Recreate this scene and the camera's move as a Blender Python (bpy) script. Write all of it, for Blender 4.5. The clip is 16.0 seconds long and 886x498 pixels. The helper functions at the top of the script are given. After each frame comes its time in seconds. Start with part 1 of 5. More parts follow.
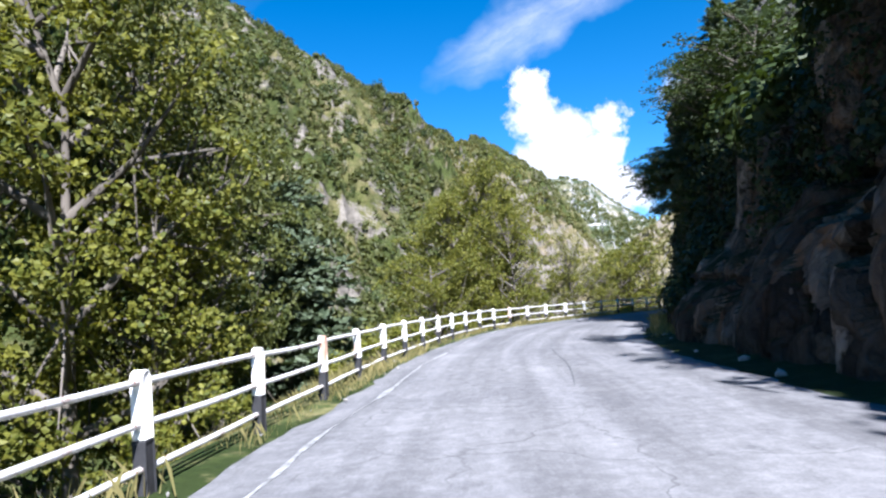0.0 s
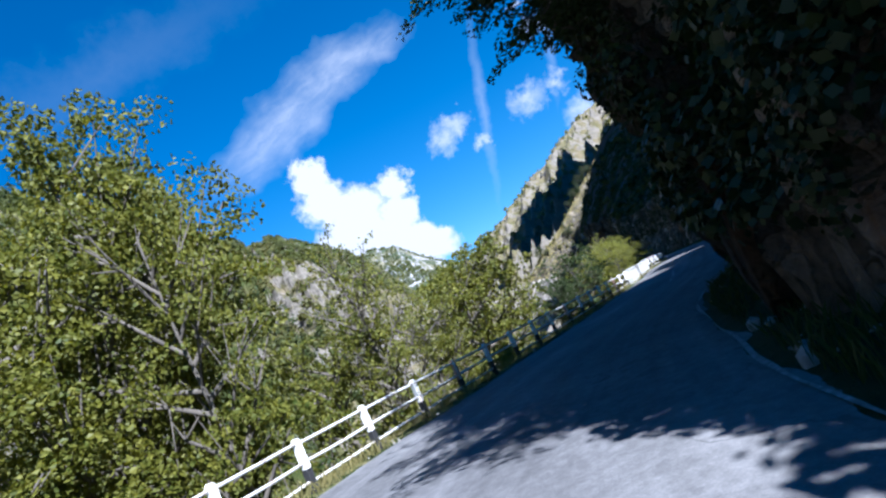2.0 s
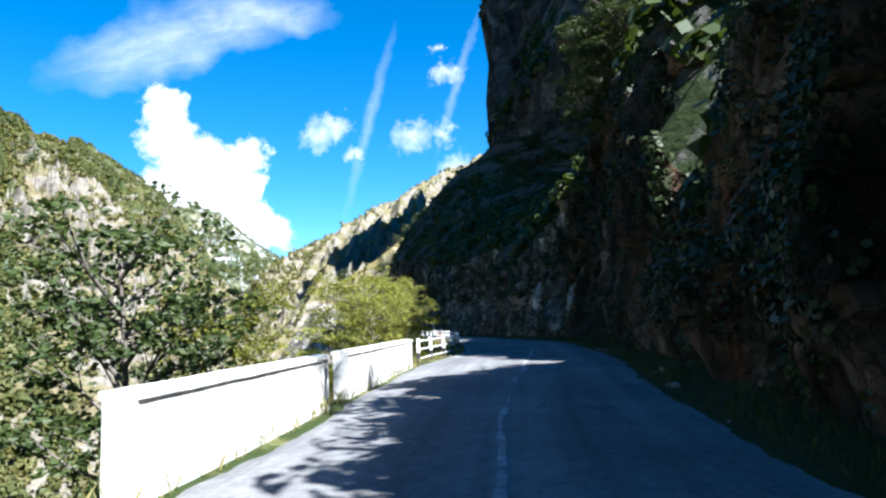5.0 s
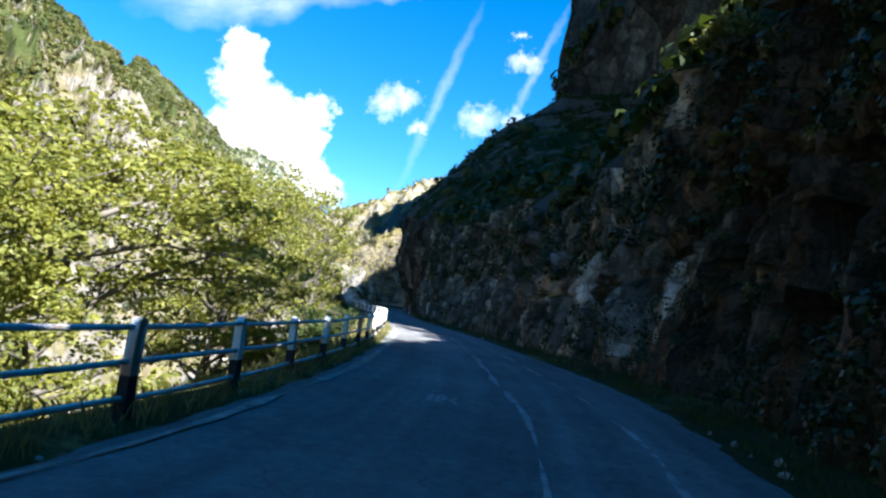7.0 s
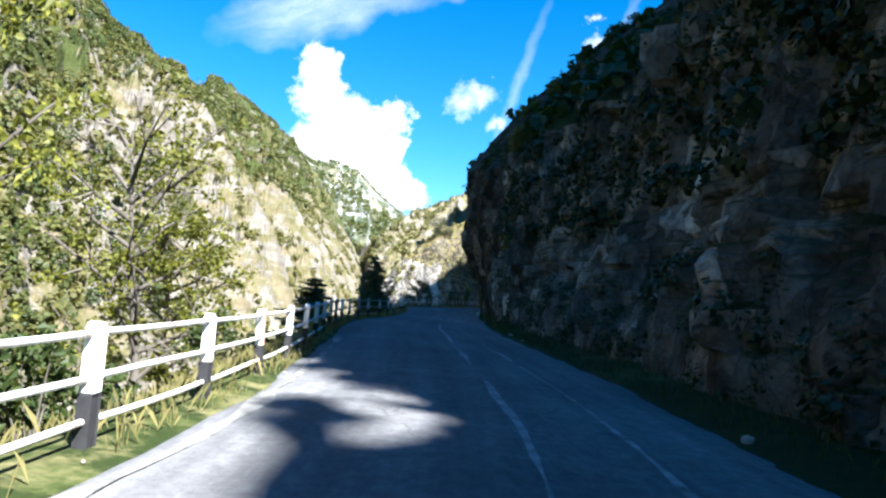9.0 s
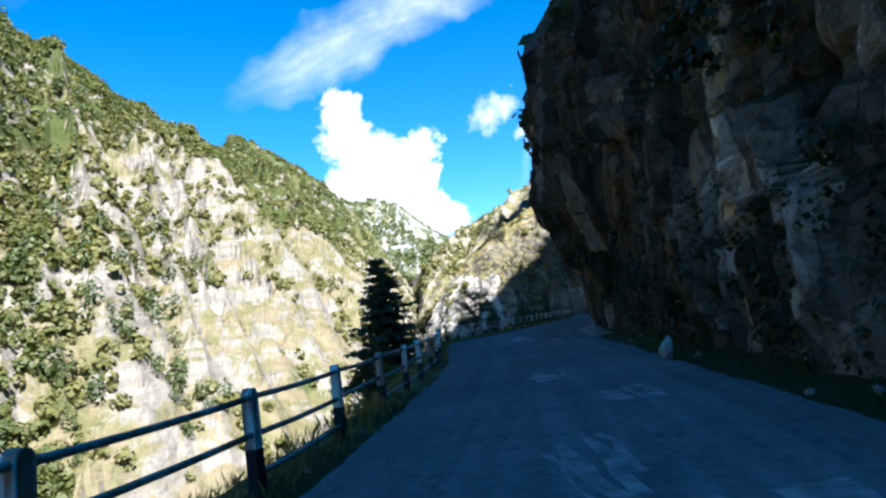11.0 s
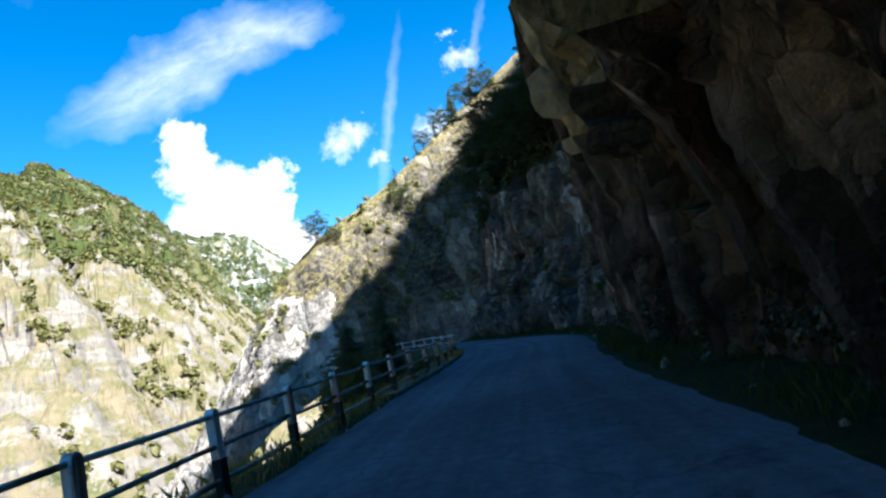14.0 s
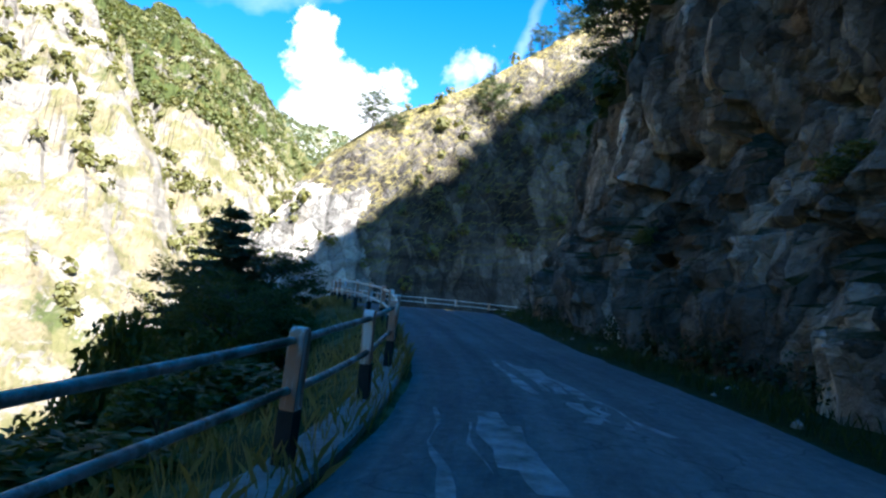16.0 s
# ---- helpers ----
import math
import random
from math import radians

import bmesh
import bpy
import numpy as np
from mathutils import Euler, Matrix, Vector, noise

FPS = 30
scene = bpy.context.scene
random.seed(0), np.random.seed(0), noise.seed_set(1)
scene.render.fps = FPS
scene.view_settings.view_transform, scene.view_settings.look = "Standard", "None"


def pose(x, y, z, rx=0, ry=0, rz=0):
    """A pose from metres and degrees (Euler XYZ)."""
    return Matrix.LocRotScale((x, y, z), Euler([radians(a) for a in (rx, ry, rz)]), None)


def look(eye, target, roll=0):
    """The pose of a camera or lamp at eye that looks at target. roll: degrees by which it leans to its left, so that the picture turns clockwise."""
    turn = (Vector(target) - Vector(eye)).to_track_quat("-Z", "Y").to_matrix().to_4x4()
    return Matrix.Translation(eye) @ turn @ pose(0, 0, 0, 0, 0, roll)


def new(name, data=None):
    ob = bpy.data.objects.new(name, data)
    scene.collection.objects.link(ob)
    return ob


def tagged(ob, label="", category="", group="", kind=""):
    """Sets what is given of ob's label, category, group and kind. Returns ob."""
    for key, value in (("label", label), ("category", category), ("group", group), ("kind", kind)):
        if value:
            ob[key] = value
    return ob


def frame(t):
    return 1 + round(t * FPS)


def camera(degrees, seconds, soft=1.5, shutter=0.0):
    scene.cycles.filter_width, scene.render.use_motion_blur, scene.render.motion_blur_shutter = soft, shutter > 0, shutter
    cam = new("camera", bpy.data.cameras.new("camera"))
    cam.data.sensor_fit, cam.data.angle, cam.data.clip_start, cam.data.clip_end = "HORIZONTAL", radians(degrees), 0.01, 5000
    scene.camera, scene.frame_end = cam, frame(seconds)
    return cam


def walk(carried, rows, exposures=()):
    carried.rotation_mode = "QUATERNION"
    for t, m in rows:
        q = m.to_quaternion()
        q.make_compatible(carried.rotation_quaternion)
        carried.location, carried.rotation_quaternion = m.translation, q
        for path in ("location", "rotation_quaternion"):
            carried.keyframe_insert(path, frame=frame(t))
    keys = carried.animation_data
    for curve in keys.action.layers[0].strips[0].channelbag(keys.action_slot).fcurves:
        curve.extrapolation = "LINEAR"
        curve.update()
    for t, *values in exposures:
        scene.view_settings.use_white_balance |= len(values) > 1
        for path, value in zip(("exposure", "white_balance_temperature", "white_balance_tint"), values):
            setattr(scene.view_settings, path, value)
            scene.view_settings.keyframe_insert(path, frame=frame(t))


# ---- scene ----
cam = camera(67.0, 16.0, soft=2.4)
PATH = [
    (0.0, pose(-0.17, 0.02, 1.40, 94.64, 3.37, -0.01)),
    (0.5, pose(0.89, 7.30, 1.35, 95.21, 11.58, 0.58)),
    (1.0, pose(2.25, 13.99, 1.35, 96.56, 19.88, -1.84)),
    (1.5, pose(3.81, 20.03, 1.35, 97.61, 21.79, -7.01)),
    (2.0, pose(5.95, 26.14, 1.39, 98.39, 24.21, -13.17)),
    (2.5, pose(8.57, 32.07, 1.46, 98.41, 20.81, -19.93)),
    (3.0, pose(11.81, 37.38, 1.53, 97.85, 14.49, -25.92)),
    (3.5, pose(15.89, 42.54, 1.55, 96.61, 8.29, -28.15)),
    (4.0, pose(20.55, 48.65, 1.51, 96.24, 5.91, -28.19)),
    (6.3, pose(41.80, 76.76, 1.51, 96.37, -5.14, -32.07)),
    (6.5, pose(44.08, 79.17, 1.50, 95.84, -6.75, -30.91)),
    (7.0, pose(48.64, 85.94, 1.52, 95.09, -8.69, -27.93)),
    (7.5, pose(52.96, 92.93, 1.46, 94.77, -8.01, -25.66)),
    (8.0, pose(57.96, 100.71, 1.41, 94.34, -9.82, -22.89)),
    (10.5, pose(72.70, 141.04, 1.47, 95.42, 4.93, -15.23)),
    (11.0, pose(76.25, 149.95, 1.46, 95.96, 5.90, -14.73)),
    (11.5, pose(79.42, 158.00, 1.50, 95.72, 8.01, -14.54)),
    (12.0, pose(82.78, 166.13, 1.44, 96.32, 13.23, -14.98)),
    (12.5, pose(86.03, 173.90, 1.49, 97.34, 17.79, -16.90)),
    (13.0, pose(89.74, 182.51, 1.45, 97.75, 20.73, -19.51)),
    (13.5, pose(93.91, 190.33, 1.49, 97.84, 19.57, -23.10)),
    (14.0, pose(98.46, 198.38, 1.40, 96.75, 10.97, -26.13)),
    (14.5, pose(102.89, 205.71, 1.42, 95.62, 2.45, -26.78)),
    (15.0, pose(106.81, 212.18, 1.41, 94.56, -5.40, -26.05)),
    (15.5, pose(110.33, 218.40, 1.48, 93.82, -9.00, -23.26)),
    (16.0, pose(112.47, 222.86, 1.46, 92.11, -6.03, -20.35)),
]
EXPOSURES = [(0.0, 1.97, 5500, 17), (1.5, 1.78, 5250, 17), (2.5, 1.65, 5100, 11), (3.0, 1.8, 5150, 9), (3.6, 2.07, 5300, 7), (4.2, 2.15, 5400, 8), (6.3, 2.52, 5750, 11), (8.0, 2.52, 5750, 10), (10.5, 2.4, 5650, 11), (14.5, 2.42, 5700, 11), (16.0, 2.85, 5750, 12)]
walk(cam, PATH, EXPOSURES)

# ---- world, sun ----
SUN_AZ, SUN_EL = 165.0, 47.0          # clockwise from +y, above the horizon
world = bpy.data.worlds.new("sky")
scene.world = world
world.use_nodes = True
wn = world.node_tree.nodes
wn.clear()
w_out = wn.new("ShaderNodeOutputWorld")
w_bg = wn.new("ShaderNodeBackground")
w_sky = wn.new("ShaderNodeTexSky")
w_sky.sky_type = "NISHITA"
w_sky.sun_disc = False
w_sky.sun_elevation = radians(SUN_EL)
w_sky.sun_rotation = radians(SUN_AZ)
w_sky.altitude = 900
w_sky.air_density = 1.0
w_sky.dust_density = 0.0
w_sky.ozone_density = 3.0
w_bg.inputs["Strength"].default_value = 0.05
w_hue = wn.new("ShaderNodeHueSaturation")
w_hue.inputs["Saturation"].default_value = 1.40
w_hue.inputs["Hue"].default_value = 0.494
w_hue.inputs["Value"].default_value = 0.92
world.node_tree.links.new(w_sky.outputs[0], w_hue.inputs["Color"])
world.node_tree.links.new(w_hue.outputs[0], w_bg.inputs[0])
world.node_tree.links.new(w_bg.outputs[0], w_out.inputs[0])
sun = new("sun", bpy.data.lights.new("sun", "SUN"))
sun.data.energy = 5.0
sun.data.angle = radians(0.5)
sun.data.color = (1.0, 0.95, 0.86)
az, el = radians(SUN_AZ), radians(SUN_EL)
sun.matrix_world = look((0, 0, 300), Vector((0, 0, 300)) - Vector((math.sin(az) * math.cos(el), math.cos(az) * math.cos(el), math.sin(el))))


# ---- numbers: noise, curves, meshes ----
def hash3(ix, iy, iz, seed):
    h = (ix.astype(np.int64) * 374761393 + iy.astype(np.int64) * 668265263 + iz.astype(np.int64) * 2147483647 + seed * 1274126177) & 0xFFFFFFFF
    h = ((h ^ (h >> 13)) * 1274126177) & 0xFFFFFFFF
    h = ((h ^ (h >> 16)) * 2246822519) & 0xFFFFFFFF
    return ((h ^ (h >> 15)) & 0xFFFFFF) / float(0xFFFFFF)


def vnoise(p, seed=0):
    """Smooth value noise, -1 to 1, of points (n, 3)."""
    i = np.floor(p)
    f = p - i
    f = f * f * f * (f * (f * 6 - 15) + 10)
    i = i.astype(np.int64)
    out = 0
    for dx in (0, 1):
        for dy in (0, 1):
            for dz in (0, 1):
                w = (f[:, 0] if dx else 1 - f[:, 0]) * (f[:, 1] if dy else 1 - f[:, 1]) * (f[:, 2] if dz else 1 - f[:, 2])
                out = out + w * hash3(i[:, 0] + dx, i[:, 1] + dy, i[:, 2] + dz, seed)
    return out * 2 - 1


def fbm(p, octaves=4, seed=0, gain=0.5):
    out, a, total = 0, 1.0, 0.0
    for k in range(octaves):
        out = out + a * vnoise(p * (2.03 ** k) + 17.3 * k, seed + k)
        total += a
        a *= gain
    return out / total


def ridged(p, octaves=4, seed=0):
    out, a, total = 0, 1.0, 0.0
    for k in range(octaves):
        out = out + a * (1 - 2 * np.abs(vnoise(p * (2.03 ** k) + 9.1 * k, seed + k)))
        total += a
        a *= 0.5
    return out / total


def cells(p, seed=0):
    """Nearest and second distances to scattered points, and the nearest one's random number."""
    i = np.floor(p).astype(np.int64)
    f1 = np.full(len(p), 9.0)
    f2 = np.full(len(p), 9.0)
    rid = np.zeros(len(p))
    off = np.zeros((len(p), 3))
    for dx in (-1, 0, 1):
        for dy in (-1, 0, 1):
            for dz in (-1, 0, 1):
                c = i + np.array((dx, dy, dz))
                q = np.stack([c[:, k] + hash3(c[:, 0], c[:, 1], c[:, 2], seed + 11 * k + 1) for k in range(3)], 1)
                d = np.linalg.norm(q - p, axis=1)
                r = hash3(c[:, 0], c[:, 1], c[:, 2], seed + 77)
                near = d < f1
                f2 = np.where(near, f1, np.minimum(f2, d))
                rid = np.where(near, r, rid)
                off = np.where(near[:, None], p - q, off)
                f1 = np.where(near, d, f1)
    return f1, f2, rid, off


def smooth(a, b, x):
    t = np.clip((x - a) / (b - a), 0, 1)
    return t * t * (3 - 2 * t)


def spline(points, step):
    """A dense smooth curve (Catmull-Rom) through control points, and the control index along it."""
    c = np.array(points, float)
    c = np.vstack([2 * c[0] - c[1], c, 2 * c[-1] - c[-2]])
    out, u = [], []
    for k in range(1, len(c) - 2):
        n = max(2, int(np.linalg.norm(c[k + 1] - c[k]) / step))
        t = np.arange(n)[:, None] / n
        p0, p1, p2, p3 = c[k - 1], c[k], c[k + 1], c[k + 2]
        out.append(0.5 * (2 * p1 + (p2 - p0) * t + (2 * p0 - 5 * p1 + 4 * p2 - p3) * t ** 2 + (3 * p1 - p0 - 3 * p2 + p3) * t ** 3))
        u.append(k - 1 + t[:, 0])
    out.append(c[-2:-1])
    u.append(np.array([len(points) - 1.0]))
    return np.vstack(out), np.concatenate(u)


def along(points, u_of, u):
    """A curve's points at the control indices u."""
    return np.stack([np.interp(u, u_of, points[:, k]) for k in range(points.shape[1])], 1)


def mesh_of(name, verts, faces, material, shade=False):
    me = bpy.data.meshes.new(name)
    verts = np.asarray(verts, np.float32)
    faces = np.asarray(faces, np.int32)
    n = faces.shape[1]
    me.vertices.add(len(verts))
    me.vertices.foreach_set("co", verts.ravel())
    me.loops.add(faces.size)
    me.loops.foreach_set("vertex_index", faces.ravel())
    me.polygons.add(len(faces))
    me.polygons.foreach_set("loop_start", np.arange(len(faces), dtype=np.int32) * n)
    me.polygons.foreach_set("use_smooth", np.full(len(faces), shade))
    me.update(calc_edges=True)
    me.validate()
    me.materials.append(material)
    return me


def grid_faces(nu, nv):
    a = np.arange(nu * nv).reshape(nu, nv)
    return np.stack([a[:-1, :-1], a[1:, :-1], a[1:, 1:], a[:-1, 1:]], -1).reshape(-1, 4)


def sheet(name, p, material, shade=False, flip=False):
    """A mesh object from a grid of points (nu, nv, 3)."""
    f = grid_faces(p.shape[0], p.shape[1])
    if flip:
        f = f[:, ::-1]
    return new(name, mesh_of(name, p.reshape(-1, 3), f, material, shade))


def part(name, bm, material, parent, label="", shade=False):
    me = bpy.data.meshes.new(name)
    bm.to_mesh(me)
    bm.free()
    me.materials.append(material)
    if shade:
        for poly in me.polygons:
            poly.use_smooth = True
    ob = new(name, me)
    ob.parent = parent
    if label:
        ob["label"] = label
    return ob


# ---- materials ----
def material(name, rough=0.9, spec=0.3):
    m = bpy.data.materials.new(name)
    m.use_nodes = True
    b = m.node_tree.nodes["Principled BSDF"]
    b.inputs["Roughness"].default_value = rough
    b.inputs["Specular IOR Level"].default_value = spec
    return m, m.node_tree, b


def node(nt, kind, **values):
    n = nt.nodes.new(kind)
    for k, v in values.items():
        if k in ("operation", "blend_type", "feature", "noise_type", "data_type", "distance"):
            if k == "operation":
                n.operation = v
            elif k == "blend_type":
                n.blend_type = v
            elif k == "feature":
                n.feature = v
            elif k == "noise_type":
                n.noise_type = v
            elif k == "data_type":
                n.data_type = v
        else:
            n.inputs[k.replace("_", " ")].default_value = v
    return n


def coords(nt, sx=1.0, sy=1.0, sz=1.0, space="Object"):
    tc = nt.nodes.new("ShaderNodeTexCoord")
    mp = nt.nodes.new("ShaderNodeMapping")
    mp.inputs["Scale"].default_value = (sx, sy, sz)
    nt.links.new(tc.outputs[space], mp.inputs["Vector"])
    return mp.outputs[0]


def noise_tex(nt, vec, scale, detail=6.0, rough=0.6, distortion=0.0):
    n = node(nt, "ShaderNodeTexNoise", Scale=scale, Detail=detail, Roughness=rough, Distortion=distortion)
    nt.links.new(vec, n.inputs["Vector"])
    return n.outputs["Fac"]


def ramp(nt, fac, stops):
    r = nt.nodes.new("ShaderNodeValToRGB")
    e = r.color_ramp.elements
    while len(e) > 1:
        e.remove(e[-1])
    e[0].position, e[0].color = stops[0][0], (*stops[0][1], 1)
    for pos, col in stops[1:]:
        k = e.new(pos)
        k.color = (*col, 1)
    nt.links.new(fac, r.inputs["Fac"])
    return r.outputs["Color"]


def mix(nt, fac, a, b, blend="MIX"):
    m = nt.nodes.new("ShaderNodeMix")
    m.data_type = "RGBA"
    m.blend_type = blend
    for sock, v in ((m.inputs[0], fac), (m.inputs[6], a), (m.inputs[7], b)):
        if isinstance(v, (int, float)):
            sock.default_value = v
        elif isinstance(v, tuple):
            sock.default_value = (*v, 1)
        else:
            nt.links.new(v, sock)
    return m.outputs[2]


def math_node(nt, op, a, b=None):
    m = nt.nodes.new("ShaderNodeMath")
    m.operation = op
    for sock, v in ((m.inputs[0], a), (m.inputs[1], b)):
        if v is None:
            continue
        if isinstance(v, (int, float)):
            sock.default_value = v
        else:
            nt.links.new(v, sock)
    return m.outputs[0]


def bump(nt, bsdf, height, strength=0.5, dist=0.05):
    b = nt.nodes.new("ShaderNodeBump")
    b.inputs["Strength"].default_value = strength
    b.inputs["Distance"].default_value = dist
    nt.links.new(height, b.inputs["Height"])
    nt.links.new(b.outputs[0], bsdf.inputs["Normal"])


def grey(v):
    return (v, v, v)


def step(nt, fac, a, b):
    return ramp(nt, fac, [(a, grey(0.0)), (b, grey(1.0))])


def up_facing(nt, a, b):
    g = nt.nodes.new("ShaderNodeNewGeometry")
    s = nt.nodes.new("ShaderNodeSeparateXYZ")
    nt.links.new(g.outputs["Normal"], s.inputs[0])
    return step(nt, s.outputs["Z"], a, b)


def rock_material(name, dark, light, warm, warm_amount, green, scale=1.0, moss=0.6, cover=0.38, bright=2.0, strata=0.45):
    """Limestone: grey beds and blocks, ochre and dark water streaks, grass on ledges."""
    m, nt, b = material(name, 0.95, 0.10)
    v = coords(nt)
    n1 = noise_tex(nt, v, 0.35 * scale, 9, 0.62)
    n2 = noise_tex(nt, v, 2.4 * scale, 8, 0.65, 0.4)
    streak = noise_tex(nt, coords(nt, 1.0, 1.0, 0.16), 0.9 * scale, 6, 0.6, 0.6)
    beds = noise_tex(nt, coords(nt, 0.12, 0.12, 1.4), 0.8 * scale, 5, 0.6, 0.5)
    base = ramp(nt, n1, [(0.3, dark), (0.5, tuple(0.5 * (p + q) for p, q in zip(dark, light))), (0.68, light)])
    base = mix(nt, math_node(nt, "MULTIPLY", step(nt, streak, 0.52, 0.68), warm_amount), base, warm)
    base = mix(nt, math_node(nt, "MULTIPLY", step(nt, beds, 0.5, 0.62), strata), base, tuple(c * 0.45 for c in dark))
    base = mix(nt, 0.55, base, ramp(nt, n2, [(0.3, grey(0.35)), (0.65, grey(1.25))]), "MULTIPLY")
    block = nt.nodes.new("ShaderNodeTexVoronoi")
    block.inputs["Scale"].default_value = 0.75 * scale
    push = nt.nodes.new("ShaderNodeVectorMath")
    push.operation = "ADD"
    turb = node(nt, "ShaderNodeTexNoise", Scale=1.1 * scale, Detail=5.0)
    upright = coords(nt, 1.0, 1.0, 0.45)
    nt.links.new(v, turb.inputs["Vector"])
    nt.links.new(upright, push.inputs[0])
    nt.links.new(turb.outputs["Color"], push.inputs[1])
    nt.links.new(push.outputs[0], block.inputs["Vector"])
    tone = nt.nodes.new("ShaderNodeSeparateColor")
    nt.links.new(block.outputs["Color"], tone.inputs[0])
    base = mix(nt, 0.8, base, ramp(nt, tone.outputs[0], [(0.0, grey(0.3)), (0.55, grey(0.8)), (0.8, (1.4, 1.3, 1.2)), (1.0, grey(bright))]), "MULTIPLY")
    chip = nt.nodes.new("ShaderNodeTexVoronoi")
    chip.inputs["Scale"].default_value = 2.3 * scale
    nt.links.new(push.outputs[0], chip.inputs["Vector"])
    chip_tone = nt.nodes.new("ShaderNodeSeparateColor")
    nt.links.new(chip.outputs["Color"], chip_tone.inputs[0])
    base = mix(nt, 0.75, base, ramp(nt, chip_tone.outputs[0], [(0.0, grey(0.5)), (0.6, grey(1.0)), (1.0, grey(1.75))]), "MULTIPLY")
    gap = nt.nodes.new("ShaderNodeTexVoronoi")
    gap.feature = "DISTANCE_TO_EDGE"
    gap.inputs["Scale"].default_value = 0.75 * scale
    nt.links.new(push.outputs[0], gap.inputs["Vector"])
    gap2 = nt.nodes.new("ShaderNodeTexVoronoi")
    gap2.feature = "DISTANCE_TO_EDGE"
    gap2.inputs["Scale"].default_value = 2.3 * scale
    nt.links.new(push.outputs[0], gap2.inputs["Vector"])
    crack = math_node(nt, "MULTIPLY", ramp(nt, gap.outputs["Distance"], [(0.0, grey(0.0)), (0.07, grey(1.0))]), ramp(nt, gap2.outputs["Distance"], [(0.0, grey(0.35)), (0.08, grey(1.0))]))
    base = mix(nt, 0.38, base, crack, "MULTIPLY")
    patch = math_node(nt, "MULTIPLY", up_facing(nt, moss - 0.2, moss + 0.15), step(nt, noise_tex(nt, v, 0.6 * scale, 5), cover, cover + 0.17))
    base = mix(nt, patch, base, mix(nt, noise_tex(nt, v, 7 * scale, 3), green, tuple(c * 1.9 for c in green)))
    nt.links.new(base, b.inputs["Base Color"])
    bump(nt, b, math_node(nt, "ADD", math_node(nt, "ADD", n2, math_node(nt, "MULTIPLY", crack, 0.22)), math_node(nt, "MULTIPLY", noise_tex(nt, v, 9 * scale, 6), 0.35)), 1.0, 0.3 / scale)
    return m


def slope_material(name, rock, grass, wood, rock_at, wood_at, scale, dry=(0.30, 0.27, 0.13), beds=1.0, steepness=0.35):
    """Mountain side seen from afar: bare rock, dry grass and woods in uneven patches."""
    m, nt, b = material(name, 0.95, 0.1)
    v = coords(nt)
    n_wood = noise_tex(nt, v, 0.018 * scale, 8, 0.68, 0.3)
    n_rock = noise_tex(nt, coords(nt, 1, 1, 1.8), 0.03 * scale, 9, 0.7, 0.6)
    n_fine = noise_tex(nt, v, 0.35 * scale, 6, 0.7)
    n_bed = noise_tex(nt, coords(nt, 0.25, 0.25, 2.5), 0.12 * scale, 6, 0.6, 0.4)
    n_mid = noise_tex(nt, v, 0.07 * scale, 7, 0.66, 0.5)
    g = mix(nt, step(nt, math_node(nt, "ADD", math_node(nt, "MULTIPLY", n_mid, 0.75), math_node(nt, "MULTIPLY", n_fine, 0.25)), 0.42, 0.56), dry, grass)
    w = mix(nt, n_fine, tuple(c * 0.55 for c in wood), tuple(c * 1.5 for c in wood))
    c = mix(nt, step(nt, n_wood, wood_at, wood_at + 0.06), g, w)
    r = mix(nt, math_node(nt, "MULTIPLY", step(nt, n_bed, 0.42, 0.62), beds), rock, tuple(q * 0.55 for q in rock))
    r = mix(nt, 0.35, r, ramp(nt, n_fine, [(0.3, grey(0.5)), (0.65, grey(1.2))]), "MULTIPLY")
    steep = nt.nodes.new("ShaderNodeNewGeometry")
    sep = nt.nodes.new("ShaderNodeSeparateXYZ")
    nt.links.new(steep.outputs["Normal"], sep.inputs[0])
    sharp = math_node(nt, "ADD", n_rock, math_node(nt, "MULTIPLY", math_node(nt, "SUBTRACT", 0.72, sep.outputs["Z"]), steepness))
    c = mix(nt, step(nt, sharp, rock_at, rock_at + 0.05), c, r)
    nt.links.new(c, b.inputs["Base Color"])
    bump(nt, b, math_node(nt, "ADD", n_fine, n_bed), 1.0, 1.2 / scale)
    return m


def leaf_material(name, a, c, back=0.35, clump=0.8):
    m, nt, b = material(name, 0.55, 0.3)
    oi = nt.nodes.new("ShaderNodeNewGeometry")
    n = noise_tex(nt, coords(nt), clump, 3)
    tone = math_node(nt, "ADD", math_node(nt, "MULTIPLY", oi.outputs["Random Per Island"], 0.5), math_node(nt, "MULTIPLY", ramp(nt, n, [(0.3, grey(0.0)), (0.7, grey(1.0))]), 0.5))
    col = mix(nt, tone, a, c)
    nt.links.new(col, b.inputs["Base Color"])
    tr = nt.nodes.new("ShaderNodeBsdfTranslucent")
    nt.links.new(mix(nt, 1.0, col, (1.3, 1.25, 0.5), "MULTIPLY"), tr.inputs["Color"])
    ms = nt.nodes.new("ShaderNodeMixShader")
    ms.inputs[0].default_value = back
    nt.links.new(b.outputs[0], ms.inputs[1])
    nt.links.new(tr.outputs[0], ms.inputs[2])
    nt.links.new(ms.outputs[0], nt.nodes["Material Output"].inputs["Surface"])
    return m


